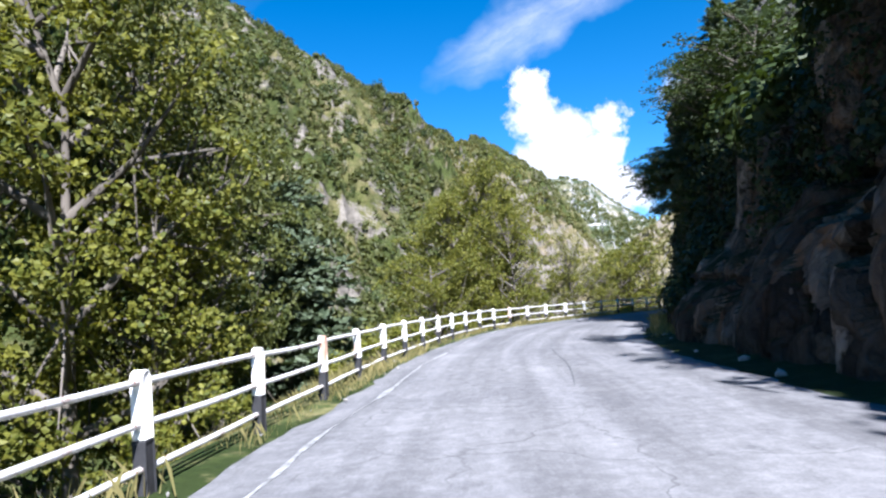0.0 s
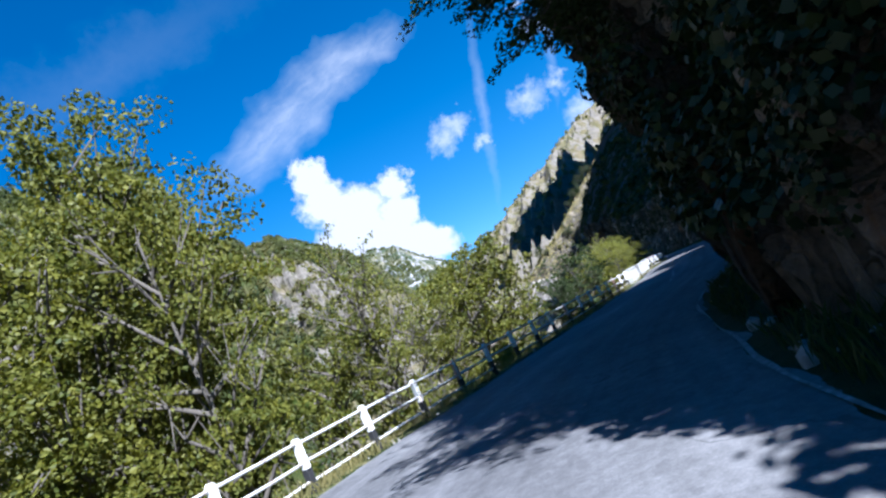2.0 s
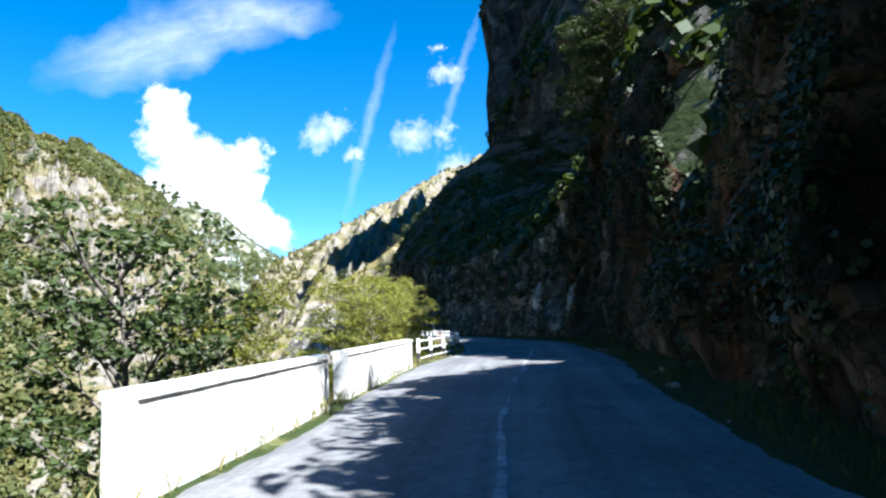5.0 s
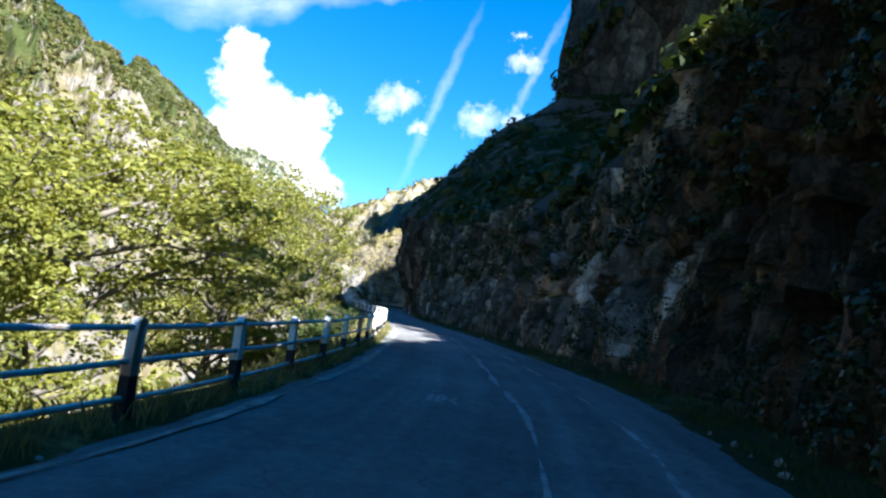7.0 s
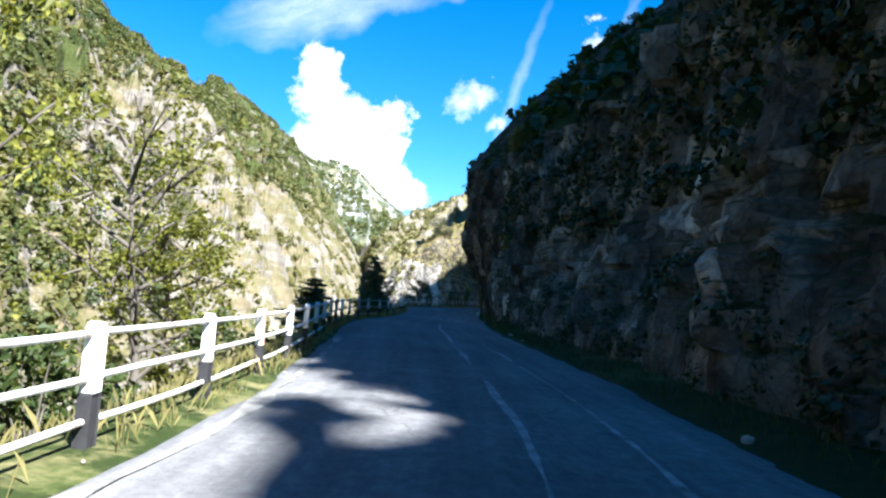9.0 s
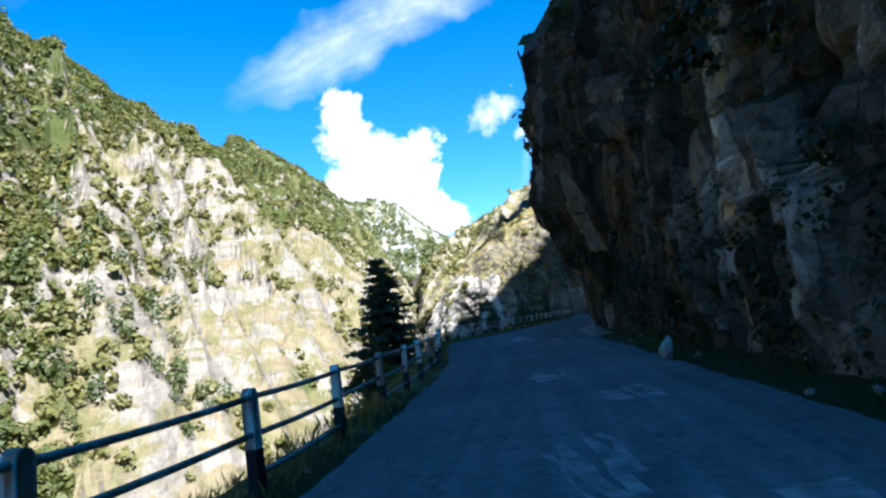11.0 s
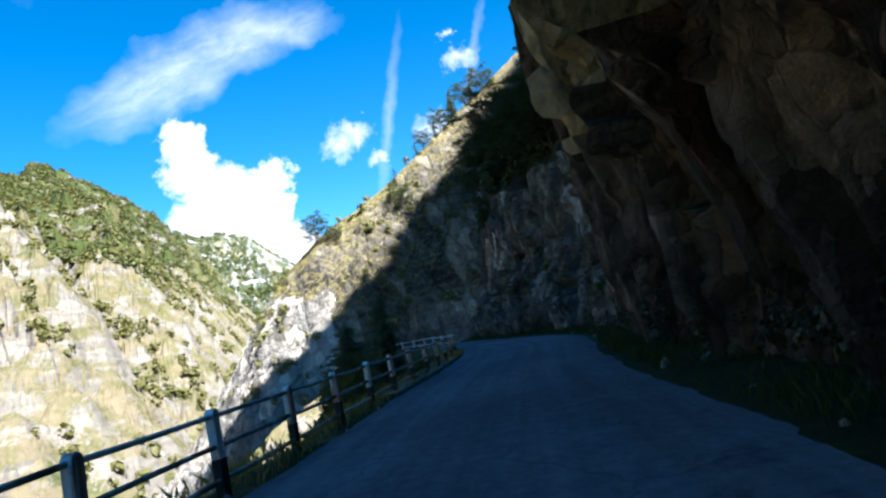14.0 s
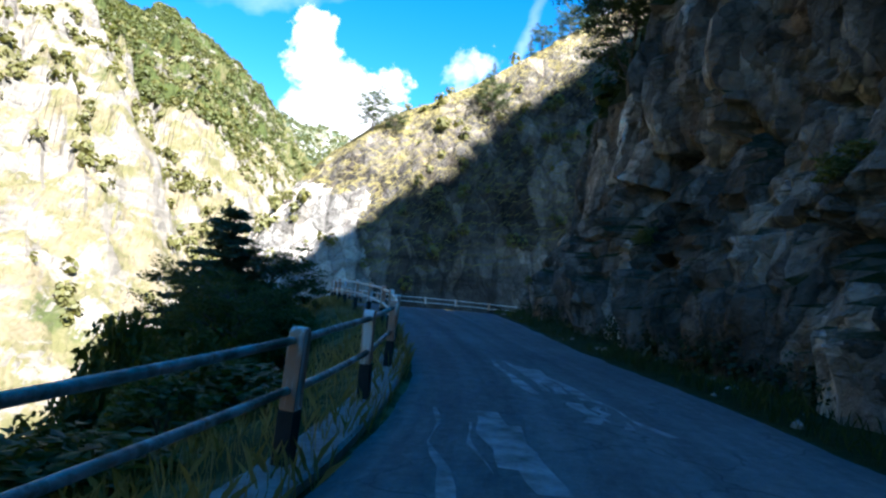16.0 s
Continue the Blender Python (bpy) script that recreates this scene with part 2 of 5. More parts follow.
def plain(name, colour, rough=0.8, var=0.25, scale=6.0, spec=0.3):
    m, nt, b = material(name, rough, spec)
    n = noise_tex(nt, coords(nt), scale, 6, 0.65)
    c = mix(nt, var, colour, ramp(nt, n, [(0.3, grey(0.2)), (0.7, grey(1.5))]), "MULTIPLY")
    nt.links.new(c, b.inputs["Base Color"])
    bump(nt, b, n, 0.3, 0.01)
    return m


def asphalt_material():
    """Old patched asphalt, polished paler along the wheel tracks; its UV map runs in metres across and along the road."""
    m, nt, b = material("weathered_asphalt", 0.97, 0.04)
    v = coords(nt)
    uv = nt.nodes.new("ShaderNodeUVMap")
    uv.uv_map = "along"
    lanes = nt.nodes.new("ShaderNodeMapping")
    lanes.inputs["Scale"].default_value = (1.3, 0.04, 1.0)
    nt.links.new(uv.outputs[0], lanes.inputs["Vector"])
    track = noise_tex(nt, lanes.outputs[0], 1.0, 5, 0.6, 0.2)
    big = noise_tex(nt, v, 0.22, 6, 0.62)
    mid = noise_tex(nt, v, 1.6, 7, 0.66)
    fine = noise_tex(nt, v, 38, 5, 0.75)
    spots = noise_tex(nt, v, 6.0, 6, 0.75)
    c = ramp(nt, big, [(0.3, (0.115, 0.114, 0.118)), (0.5, (0.150, 0.148, 0.150)), (0.72, (0.19, 0.187, 0.187))])
    c = mix(nt, 0.75, c, ramp(nt, track, [(0.32, grey(0.72)), (0.5, grey(1.0)), (0.68, grey(1.32))]), "MULTIPLY")
    c = mix(nt, 0.15, c, ramp(nt, mid, [(0.3, grey(0.6)), (0.5, grey(1.0)), (0.7, grey(1.3))]), "MULTIPLY")
    worn = step(nt, noise_tex(nt, v, 0.9, 9, 0.74), 0.54, 0.66)
    c = mix(nt, math_node(nt, "MULTIPLY", worn, 0.22), c, (0.26, 0.257, 0.255))
    tar = step(nt, noise_tex(nt, v, 0.55, 7, 0.7), 0.63, 0.67)
    c = mix(nt, math_node(nt, "MULTIPLY", tar, 0.5), c, (0.07, 0.07, 0.074))
    c = mix(nt, 0.5, c, ramp(nt, fine, [(0.3, grey(0.6)), (0.7, grey(1.3))]), "MULTIPLY")
    c = mix(nt, 0.4, c, ramp(nt, spots, [(0.32, grey(0.55)), (0.5, grey(1.0)), (0.68, grey(1.6))]), "MULTIPLY")
    # coarse ravelled blotches, drawn out along the road
    long = nt.nodes.new("ShaderNodeMapping")
    long.inputs["Scale"].default_value = (7.0, 2.4, 1.0)
    nt.links.new(uv.outputs[0], long.inputs["Vector"])
    pits = math_node(nt, "MULTIPLY", step(nt, noise_tex(nt, long.outputs[0], 1.0, 5, 0.6, 0.3), 0.52, 0.60), ramp(nt, math_node(nt, "ADD", math_node(nt, "MULTIPLY", track, 0.5), math_node(nt, "MULTIPLY", big, 0.5)), [(0.44, grey(1.0)), (0.60, grey(0.0))]))
    c = mix(nt, math_node(nt, "MULTIPLY", pits, 0.42), c, (0.085, 0.084, 0.086))
    crack = nt.nodes.new("ShaderNodeTexVoronoi")
    crack.feature = "DISTANCE_TO_EDGE"
    crack.inputs["Scale"].default_value = 0.45
    warp = nt.nodes.new("ShaderNodeVectorMath")
    warp.operation = "ADD"
    nv = node(nt, "ShaderNodeTexNoise", Scale=1.5, Detail=5.0)
    nt.links.new(v, nv.inputs["Vector"])
    nt.links.new(v, warp.inputs[0])
    nt.links.new(nv.outputs["Color"], warp.inputs[1])
    nt.links.new(warp.outputs[0], crack.inputs["Vector"])
    line = math_node(nt, "MULTIPLY", ramp(nt, crack.outputs["Distance"], [(0.0, grey(1.0)), (0.012, grey(0.0))]), step(nt, big, 0.42, 0.55))
    c = mix(nt, math_node(nt, "MULTIPLY", line, 0.65), c, (0.06, 0.06, 0.06))
    nt.links.new(c, b.inputs["Base Color"])
    bump(nt, b, math_node(nt, "ADD", fine, mid), 0.35, 0.01)
    return m


M_ASPHALT = asphalt_material()
# brown limestone, lowered towards black to carry the cliff's deep shade
M_ROCK = rock_material("shade_darkened_limestone", (0.034, 0.026, 0.020), (0.19, 0.155, 0.125), (0.17, 0.085, 0.04), 0.75, (0.012, 0.018, 0.006), bright=2.6, strata=0.1)
# tan rock, brightened in colour for light bounced off the sunlit slope
M_OVERHANG = rock_material("tan_bounce_lit_limestone", (0.36, 0.29, 0.18), (0.60, 0.51, 0.36), (0.42, 0.28, 0.14), 0.4, (0.012, 0.018, 0.006), 0.35, bright=1.2, strata=0.0)
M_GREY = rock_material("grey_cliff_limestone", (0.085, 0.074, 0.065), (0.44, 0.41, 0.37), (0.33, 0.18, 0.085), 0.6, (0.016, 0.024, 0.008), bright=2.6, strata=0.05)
# dark grey-brown: the tower's shadow is put into its rock colour
M_TOWER = rock_material("tower_limestone_shade_tone", (0.04, 0.038, 0.036), (0.15, 0.14, 0.13), (0.11, 0.07, 0.045), 0.6, (0.02, 0.028, 0.009), 0.3, 0.55)
M_HILL = slope_material("hillside", (0.10, 0.095, 0.09), (0.04, 0.05, 0.016), (0.02, 0.03, 0.01), 0.60, 0.40, 6.0, (0.10, 0.095, 0.04), 0.3)
M_BANK = slope_material("bank_soil_grass", (0.17, 0.155, 0.13), (0.05, 0.066, 0.018), (0.025, 0.037, 0.01), 0.66, 0.45, 25.0, (0.17, 0.155, 0.07))
M_LEFT = slope_material("wooded_mountain", (0.19, 0.17, 0.14), (0.066, 0.070, 0.022), (0.04, 0.05, 0.014), 0.575, 0.44, 1.0, (0.12, 0.105, 0.048), steepness=0.14)
M_PALE = slope_material("pale_limestone_slope", (0.192, 0.172, 0.142), (0.095, 0.088, 0.038), (0.05, 0.058, 0.02), 0.52, 0.58, 1.5, (0.152, 0.124, 0.076), 0.55, steepness=0.22)
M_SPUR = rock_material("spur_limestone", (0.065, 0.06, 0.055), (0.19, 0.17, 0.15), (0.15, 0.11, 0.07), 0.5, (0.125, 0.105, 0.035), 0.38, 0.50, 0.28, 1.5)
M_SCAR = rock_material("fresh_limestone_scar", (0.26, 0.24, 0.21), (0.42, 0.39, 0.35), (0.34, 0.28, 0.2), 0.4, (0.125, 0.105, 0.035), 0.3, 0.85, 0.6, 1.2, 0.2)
M_FAR = slope_material("far_ridge", (0.34, 0.33, 0.32), (0.105, 0.105, 0.06), (0.05, 0.064, 0.034), 0.53, 0.44, 0.5, (0.20, 0.18, 0.12))
M_LEAF = leaf_material("leaf_yellow_green", (0.040, 0.062, 0.009), (0.215, 0.205, 0.030), 0.42, 11.0)
M_LEAF_OLIVE = leaf_material("leaf_olive_green", (0.024, 0.040, 0.010), (0.115, 0.122, 0.024), 0.35, 9.0)
M_LEAF_GOLD = leaf_material("leaf_pale_yellow_green", (0.062, 0.084, 0.014), (0.285, 0.275, 0.05), 0.45, 11.0)
M_LEAF_DARK = leaf_material("leaf_deep_green", (0.016, 0.032, 0.008), (0.056, 0.076, 0.018), 0.3, 9.0)
M_IVY = leaf_material("ivy_dark_green", (0.012, 0.022, 0.006), (0.034, 0.046, 0.012), 0.15)
M_NEEDLE = leaf_material("needle_dark_green", (0.034, 0.056, 0.030), (0.115, 0.14, 0.078), 0.2)
M_SHRUB = leaf_material("shrub_green", (0.085, 0.094, 0.03), (0.185, 0.17, 0.062), 0.4)
M_SCRUB = leaf_material("slope_scrub_green", (0.075, 0.082, 0.024), (0.165, 0.150, 0.05), 0.4)
M_WOODS = leaf_material("mountain_woods_green", (0.050, 0.066, 0.018), (0.108, 0.112, 0.034), 0.4)
M_GRASS = leaf_material("grass_dry_green", (0.085, 0.09, 0.024), (0.31, 0.26, 0.11), 0.3)
M_BARK = plain("grey_brown_bark", (0.12, 0.104, 0.085), 0.9, 0.6, 9.0)
M_WHITE = plain("worn_white_paint", (0.50, 0.49, 0.46), 0.8, 0.6, 2.5)
M_BLACK = plain("worn_black_paint", (0.03, 0.03, 0.032), 0.7, 0.5, 7.0)
M_GRIT = plain("pale_roadside_grit", (0.24, 0.232, 0.215), 0.95, 0.8, 3.0)
M_STONE = plain("pale_rubble", (0.26, 0.25, 0.23), 0.9, 0.5, 8.0)

# ---- plan of the road: line of the railing, and right edge of the asphalt ----
LEFT = [(-3.51, -60), (-3.21, -20), (-2.81, 3.01), (-2.13, 10.81), (-1.36, 17.81), (0.33, 26.69), (2.56, 33.42), (5.47, 38.5), (9.63, 43.49), (16.11, 50.99), (21.85, 57.78),
        (29.24, 67.17), (35.75, 76.24), (42.07, 84.9), (48.59, 92.31), (54.22, 101.39), (59.89, 112.65), (65.54, 126.02), (71.2, 146.05), (76.68, 158.07), (81.75, 172.0),
        (85.85, 187.02), (90.58, 194.09), (96.02, 201.58), (103.66, 213.13), (109.82, 222.11), (114.25, 229.68), (116.9, 238.5), (117.9, 248.5), (119.6, 258.5), (123.2, 266.5), (128.5, 270.4), (136, 268.5), (160, 254)]
RIGHT = [(4, -60), (4.2, -20), (4.6, 3), (4.9, 11), (5.5, 18), (7.1, 24), (9, 29.3), (11.6, 34), (15, 39.2), (21.2, 46), (27, 53),
        (34.3, 63.2), (41.3, 72), (48.8, 80.6), (55.8, 90.2), (61.6, 99), (66.8, 111.3), (72, 125), (78.3, 145), (83, 157.5), (87.8, 170),
        (93.5, 185), (98.6, 193.5), (102.8, 201), (109.3, 211.5), (116.2, 221.3), (119.6, 229.6), (121.6, 238), (125.6, 250.5), (128.2, 256.3), (131, 260), (134.5, 261.8), (139, 260), (158, 247)]
N_ST = len(LEFT)
LC, LU = spline(LEFT, 0.25)
RC, RU = spline(RIGHT, 0.25)


def road_z(u):
    return -1.4 * smooth(27.3, 31.0, u)


def station_of(y):
    """The control index at which the railing passes y (the road runs mainly along y)."""
    k = np.searchsorted(LC[:, 1], y)
    return float(LU[min(k, len(LU) - 1)])


def normals(p, reach):
    """Unit normals to the right of a plan curve, evened out over so many samples."""
    d = np.gradient(p, axis=0)
    n = np.stack([d[:, 1], -d[:, 0]], 1)
    if reach > 1:
        ker = np.hanning(reach + 2)[1:-1]
        pad = np.vstack([np.repeat(n[:1], reach, 0), n, np.repeat(n[-1:], reach, 0)])
        n = np.stack([np.convolve(pad[:, k], ker / ker.sum(), "same")[reach:-reach] for k in (0, 1)], 1)
    return n / np.linalg.norm(n, axis=1)[:, None]


# ---- road ----
def build_road():
    u = np.linspace(0, N_ST - 1, 1300)
    a, b = along(LC, LU, u), along(RC, RU, u)
    w = np.linspace(0, 1, 15)
    across = (b - a)
    across_n = across / np.linalg.norm(across, axis=1)[:, None]
    a = a + across_n * 0.34
    p = np.zeros((len(u), len(w), 3))
    p[:, :, :2] = a[:, None] * (1 - w[None, :, None]) + b[:, None] * w[None, :, None]
    edge = np.zeros((len(u), len(w)))
    edge[:, 0] = edge[:, -1] = 1
    q = np.stack([p[:, :, 0].ravel(), p[:, :, 1].ravel(), np.zeros(p[:, :, 0].size)], 1)
    p[:, :, 2] = road_z(u)[:, None] + 0.05 * (1 - (2 * w[None] - 1) ** 2) + 0.012 * fbm(q / 2.5, 3, 5).reshape(edge.shape) - 0.03 * edge
    rag = 0.10 * fbm(q / 0.7, 3, 8).reshape(edge.shape) + 0.16 * fbm(q / 4.0, 2, 9).reshape(edge.shape)
    p[:, 0, :2] += across_n * rag[:, 0, None]
    p[:, -1, :2] += across_n * rag[:, -1, None]
    road = sheet("road", p, M_ASPHALT, True, True)
    run = np.concatenate([[0], np.cumsum(np.linalg.norm(np.diff(p[:, 7, :2], axis=0), axis=1))])
    flat = np.stack([np.broadcast_to(w * 7.2, edge.shape), np.broadcast_to(run[:, None], edge.shape)], -1).reshape(-1, 2)
    corner = np.zeros(len(road.data.loops), np.int32)
    road.data.loops.foreach_get("vertex_index", corner)
    road.data.uv_layers.new(name="along").data.foreach_set("uv", flat[corner].astype(np.float32).ravel())
    tagged(road, "weathered pale grey mountain road of patched asphalt", "road", kind="structure")


build_road()
_u = np.linspace(0, N_ST - 1, 1300)
ROAD_A, ROAD_B = along(LC, LU, _u), along(RC, RU, _u)


def road_heights(xy):
    """Height of the asphalt at plan points (n, 2)."""
    out = []
    for p in np.asarray(xy, float):
        k = int(np.argmin(np.sum(((ROAD_A + ROAD_B) / 2 - p) ** 2, axis=1)))
        a, d = ROAD_A[k], ROAD_B[k] - ROAD_A[k]
        w = np.clip(((p - a) @ d / (d @ d) * np.linalg.norm(d) - 0.34) / (np.linalg.norm(d) - 0.34), 0, 1)
        q = np.array([[p[0], p[1], 0.0]])
        out.append(float(road_z(_u[k]) + 0.05 * (1 - (2 * w - 1) ** 2) + 0.012 * fbm(q / 2.5, 3, 5)[0]))
    return np.array(out)


# ---- verge, bank and gorge side below the railing ----
GORGE = [(-95, -160, -34), (-85, -60, -36), (-72, 30, -40), (-50, 105, -44), (-22, 165, -46), (10, 220, -46), (48, 275, -44), (85, 330, -40), (125, 420, -34), (170, 560, -20), (215, 760, 0), (270, 1000, 25)]
RIDGE = [(-420, -320, 250), (-390, -120, 262), (-330, 60, 246), (-225, 255, 222), (-140, 390, 204), (-84, 510, 194), (-36, 575, 181), (-5, 640, 170), (24, 720, 166), (46, 850, 196), (62, 985, 246), (140, 1120, 236)]


def build_bank():
    u = np.linspace(0.0, N_ST - 1, 760)
    a = along(LC, LU, u)
    rough_n, even_n = normals(a, 3), normals(a, 130)
    z0 = road_z(u)
    out = [-1.2, -0.45, 0.0, 0.35, 0.8, 1.4, 2.2, 3.2, 4.5, 6.2, 8.5, 11.5, 15, 20, 27, 36, 48, 62, 78]
    drop = [-0.10, -0.05, 0.0, -0.02, -0.15, -0.5, -1.1, -2.0, -3.2, -4.8, -6.8, -9.2, -12, -16, -21.5, -28, -36, -43, -47]
    p = np.zeros((len(u), len(out), 3))
    for k, (o, d) in enumerate(zip(out, drop)):
        w = smooth(2.0, 30.0, o)
        n = rough_n * (1 - w) + even_n * w
        p[:, k, :2] = a - n * o
        p[:, k, 2] = z0 + d
    q = p.reshape(-1, 3)
    amp = np.interp(out, [0, 0.4, 2, 8, 40, 80], [0.02, 0.05, 0.25, 0.9, 3.0, 3.0])[None, :].repeat(len(u), 0).ravel()
    q[:, 2] += amp * (fbm(np.stack([q[:, 0], q[:, 1], q[:, 2] * 0], 1) / 4.0, 4, 21) + 0.6 * fbm(q / 14.0, 3, 23))
    tagged(sheet("bank", p, M_BANK, False), "grassy earth bank falling steeply from the railing into the gorge", "bank", kind="structure")
    return p


BANK = build_bank()


def mountain(name, base, crest, rows, cols, mat, seed, rough, label, power=0.95, back=0.5, gully=1.0, ribs=None, jag=1.0):
    """A mountain side from its foot line to its crest line, with gullies, ledges and a back slope."""
    b, bu = spline(base, 6.0)
    c, cu = spline(crest, 6.0)
    u = np.linspace(0, len(base) - 1, rows)
    b, c = along(b, bu, u), along(c, cu, u)
    v = np.concatenate([np.linspace(0, 1, cols), [1.06, 1.18, 1.4]])
    p = b[:, None] * (1 - v[None, :, None]) + c[:, None] * v[None, :, None]
    rise = (c - b)[:, None, 2]
    prof = np.where(v <= 1, v ** power, 1 - (v - 1) * back)
    p[:, :, 2] = b[:, None, 2] + rise * prof[None]
    q = p.reshape(-1, 3).copy()
    size = np.linalg.norm((c - b)[:, :2], axis=1).mean()
    k = size / 300.0
    flat = np.stack([q[:, 0], q[:, 1], q[:, 2] * 0.25], 1)
    hold = (np.sin(np.pi * np.clip(v, 0, 1)) ** 0.6)[None, :].repeat(rows, 0).ravel()
    top = np.clip(v, 0, 1)[None, :].repeat(rows, 0).ravel()
    run = u.repeat(len(v))
    gul = ridged(np.stack([run * 3.1, top * 0.9 + 0.3 * fbm(flat / (60 * k), 2, seed + 9), run * 0], 1), 2, seed)
    dz = hold * gully * 17 * k * gul
    dz += hold * rough * (11 * k * ridged(flat / (55 * k), 5, seed + 1) + 5 * k * ridged(flat / (16 * k), 4, seed + 2))
    dz += smooth(0.05, 0.3, top) * rough * (1.4 * jag * k * fbm(flat / (9 * k), 4, seed + 3) + 2.6 * (0.4 + 0.6 * jag) * k * ridged(flat / (24 * k), 3 if jag == 1 else 2, seed + 5))
    ledge = np.abs(((q[:, 2] / (13 * k) + 0.8 * fbm(flat / (70 * k), 2, seed + 4)) % 1.0) - 0.5) * 2
    dz += hold * rough * 2.6 * k * (smooth(0.25, 0.6, ledge) - 0.5)
    f1, f2, rid, off = cells(flat / (15 * k), seed + 6)
    dz += hold * rough * k * jag * (4.2 * (rid - 0.5) - 1.6 * (1 - smooth(0.0, 0.2, f2 - f1)))
    if ribs:
        # slanting buttresses with steep sides, broken into blocks
        w = hold * smooth(ribs[0], ribs[0] + 1.4, run)
        lean = np.stack([run * 4.2 + top * 2.6 + 0.5 * fbm(flat / (40 * k), 3, seed + 11), top * 2.2, run * 0], 1)
        h = ridged(lean, 2, seed + 12)
        lo, hi = np.percentile(h, 45), np.percentile(h, 80)
        dz += w * ribs[1] * (smooth(lo, hi, h) - 0.4)
        g1, g2, grid, goff = cells(flat / np.array((11, 11, 7)) / k, seed + 13)
        dz += w * smooth(lo, hi, h) * 2.4 * jag * (grid - 0.5)
    q[:, 2] += dz
    p = q.reshape(p.shape)
    return tagged(sheet(name, p, mat, False), label, "mountain", kind="structure"), p


M1, P_LEFT = mountain("mountain_west", GORGE, RIDGE, 480, 170, M_LEFT, 31, 1.25, "steep wooded mountain side with bare pale limestone ledges", gully=1.1, ribs=(4.6, 6.5), jag=0.3)
M1.data.materials.append(M_PALE)
mid = P_LEFT.reshape(-1, 3)
row_of = np.repeat(np.linspace(0, len(GORGE) - 1, P_LEFT.shape[0]), P_LEFT.shape[1])
patchy = fbm(mid / 45.0, 3, 37)
PALE_TOP = ([4, 6.2, 7.2, 8.5, 11], [230, 165, 105, 88, 80])     # above this the slope is wooded again
pale = (row_of + 0.9 * patchy > np.interp(mid[:, 2], [-40, 30, 110, 170, 220], [5.2, 5.4, 6.4, 8.6, 11])) & (mid[:, 2] < np.interp(row_of, *PALE_TOP) + 40 * fbm(mid / 60.0, 4, 38))
pale = pale.reshape(P_LEFT.shape[:2])[:-1, :-1].ravel().astype(np.int32)
M1.data.polygons.foreach_set("material_index", pale)
FAR_AT = (70.0, 150.0)


def polar(pts):
    return [(FAR_AT[0] + d * math.sin(radians(a)), FAR_AT[1] + d * math.cos(radians(a)), d * math.tan(radians(e))) for a, e, d in pts]


_, P_FAR = mountain("mountain_north", polar([(-14, 1, 1000), (-3, 1, 1000), (4, 1, 1000), (8, 1, 1000), (12, 0.8, 1000), (16, 0.5, 950), (20, 0.3, 900), (26, 0, 850)]),
                     polar([(-14, 13, 1900), (-3, 14.0, 1900), (2.5, 13.2, 1950), (7, 11.0, 2000), (11.5, 10.1, 2050), (15.6, 7.0, 2100), (20, 5.2, 2200), (27, 5.0, 2200)]),
                     300, 110, M_FAR, 61, 0.55, "distant hazy limestone ridge with scattered woods", 1.0, gully=0.25)
_, P_SLOPE = mountain("mountain_east", [(262, 985, 14), (232, 840, 4), (192, 690, -10), (158, 540, -26), (136, 440, -38), (150, 392, -40), (300, 330, 10)],
                       [(262, 1010, 52), (296, 925, 82), (333, 895, 112), (405, 864, 150), (478, 826, 196), (540, 787, 228), (640, 700, 300)], 260, 130, M_PALE, 91, 0.8,
                       "sunlit bare limestone slope with dry grass and scrub")
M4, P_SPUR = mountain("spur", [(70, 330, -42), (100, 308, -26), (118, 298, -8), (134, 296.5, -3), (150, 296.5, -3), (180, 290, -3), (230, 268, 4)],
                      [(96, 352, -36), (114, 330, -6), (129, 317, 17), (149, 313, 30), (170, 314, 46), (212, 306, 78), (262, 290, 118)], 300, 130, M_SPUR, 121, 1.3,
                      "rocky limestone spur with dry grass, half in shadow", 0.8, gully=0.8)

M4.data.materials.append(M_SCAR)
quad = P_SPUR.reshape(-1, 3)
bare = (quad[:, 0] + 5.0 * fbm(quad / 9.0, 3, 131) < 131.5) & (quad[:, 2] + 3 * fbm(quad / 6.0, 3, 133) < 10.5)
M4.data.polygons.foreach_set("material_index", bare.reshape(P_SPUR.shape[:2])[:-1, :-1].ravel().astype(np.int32))

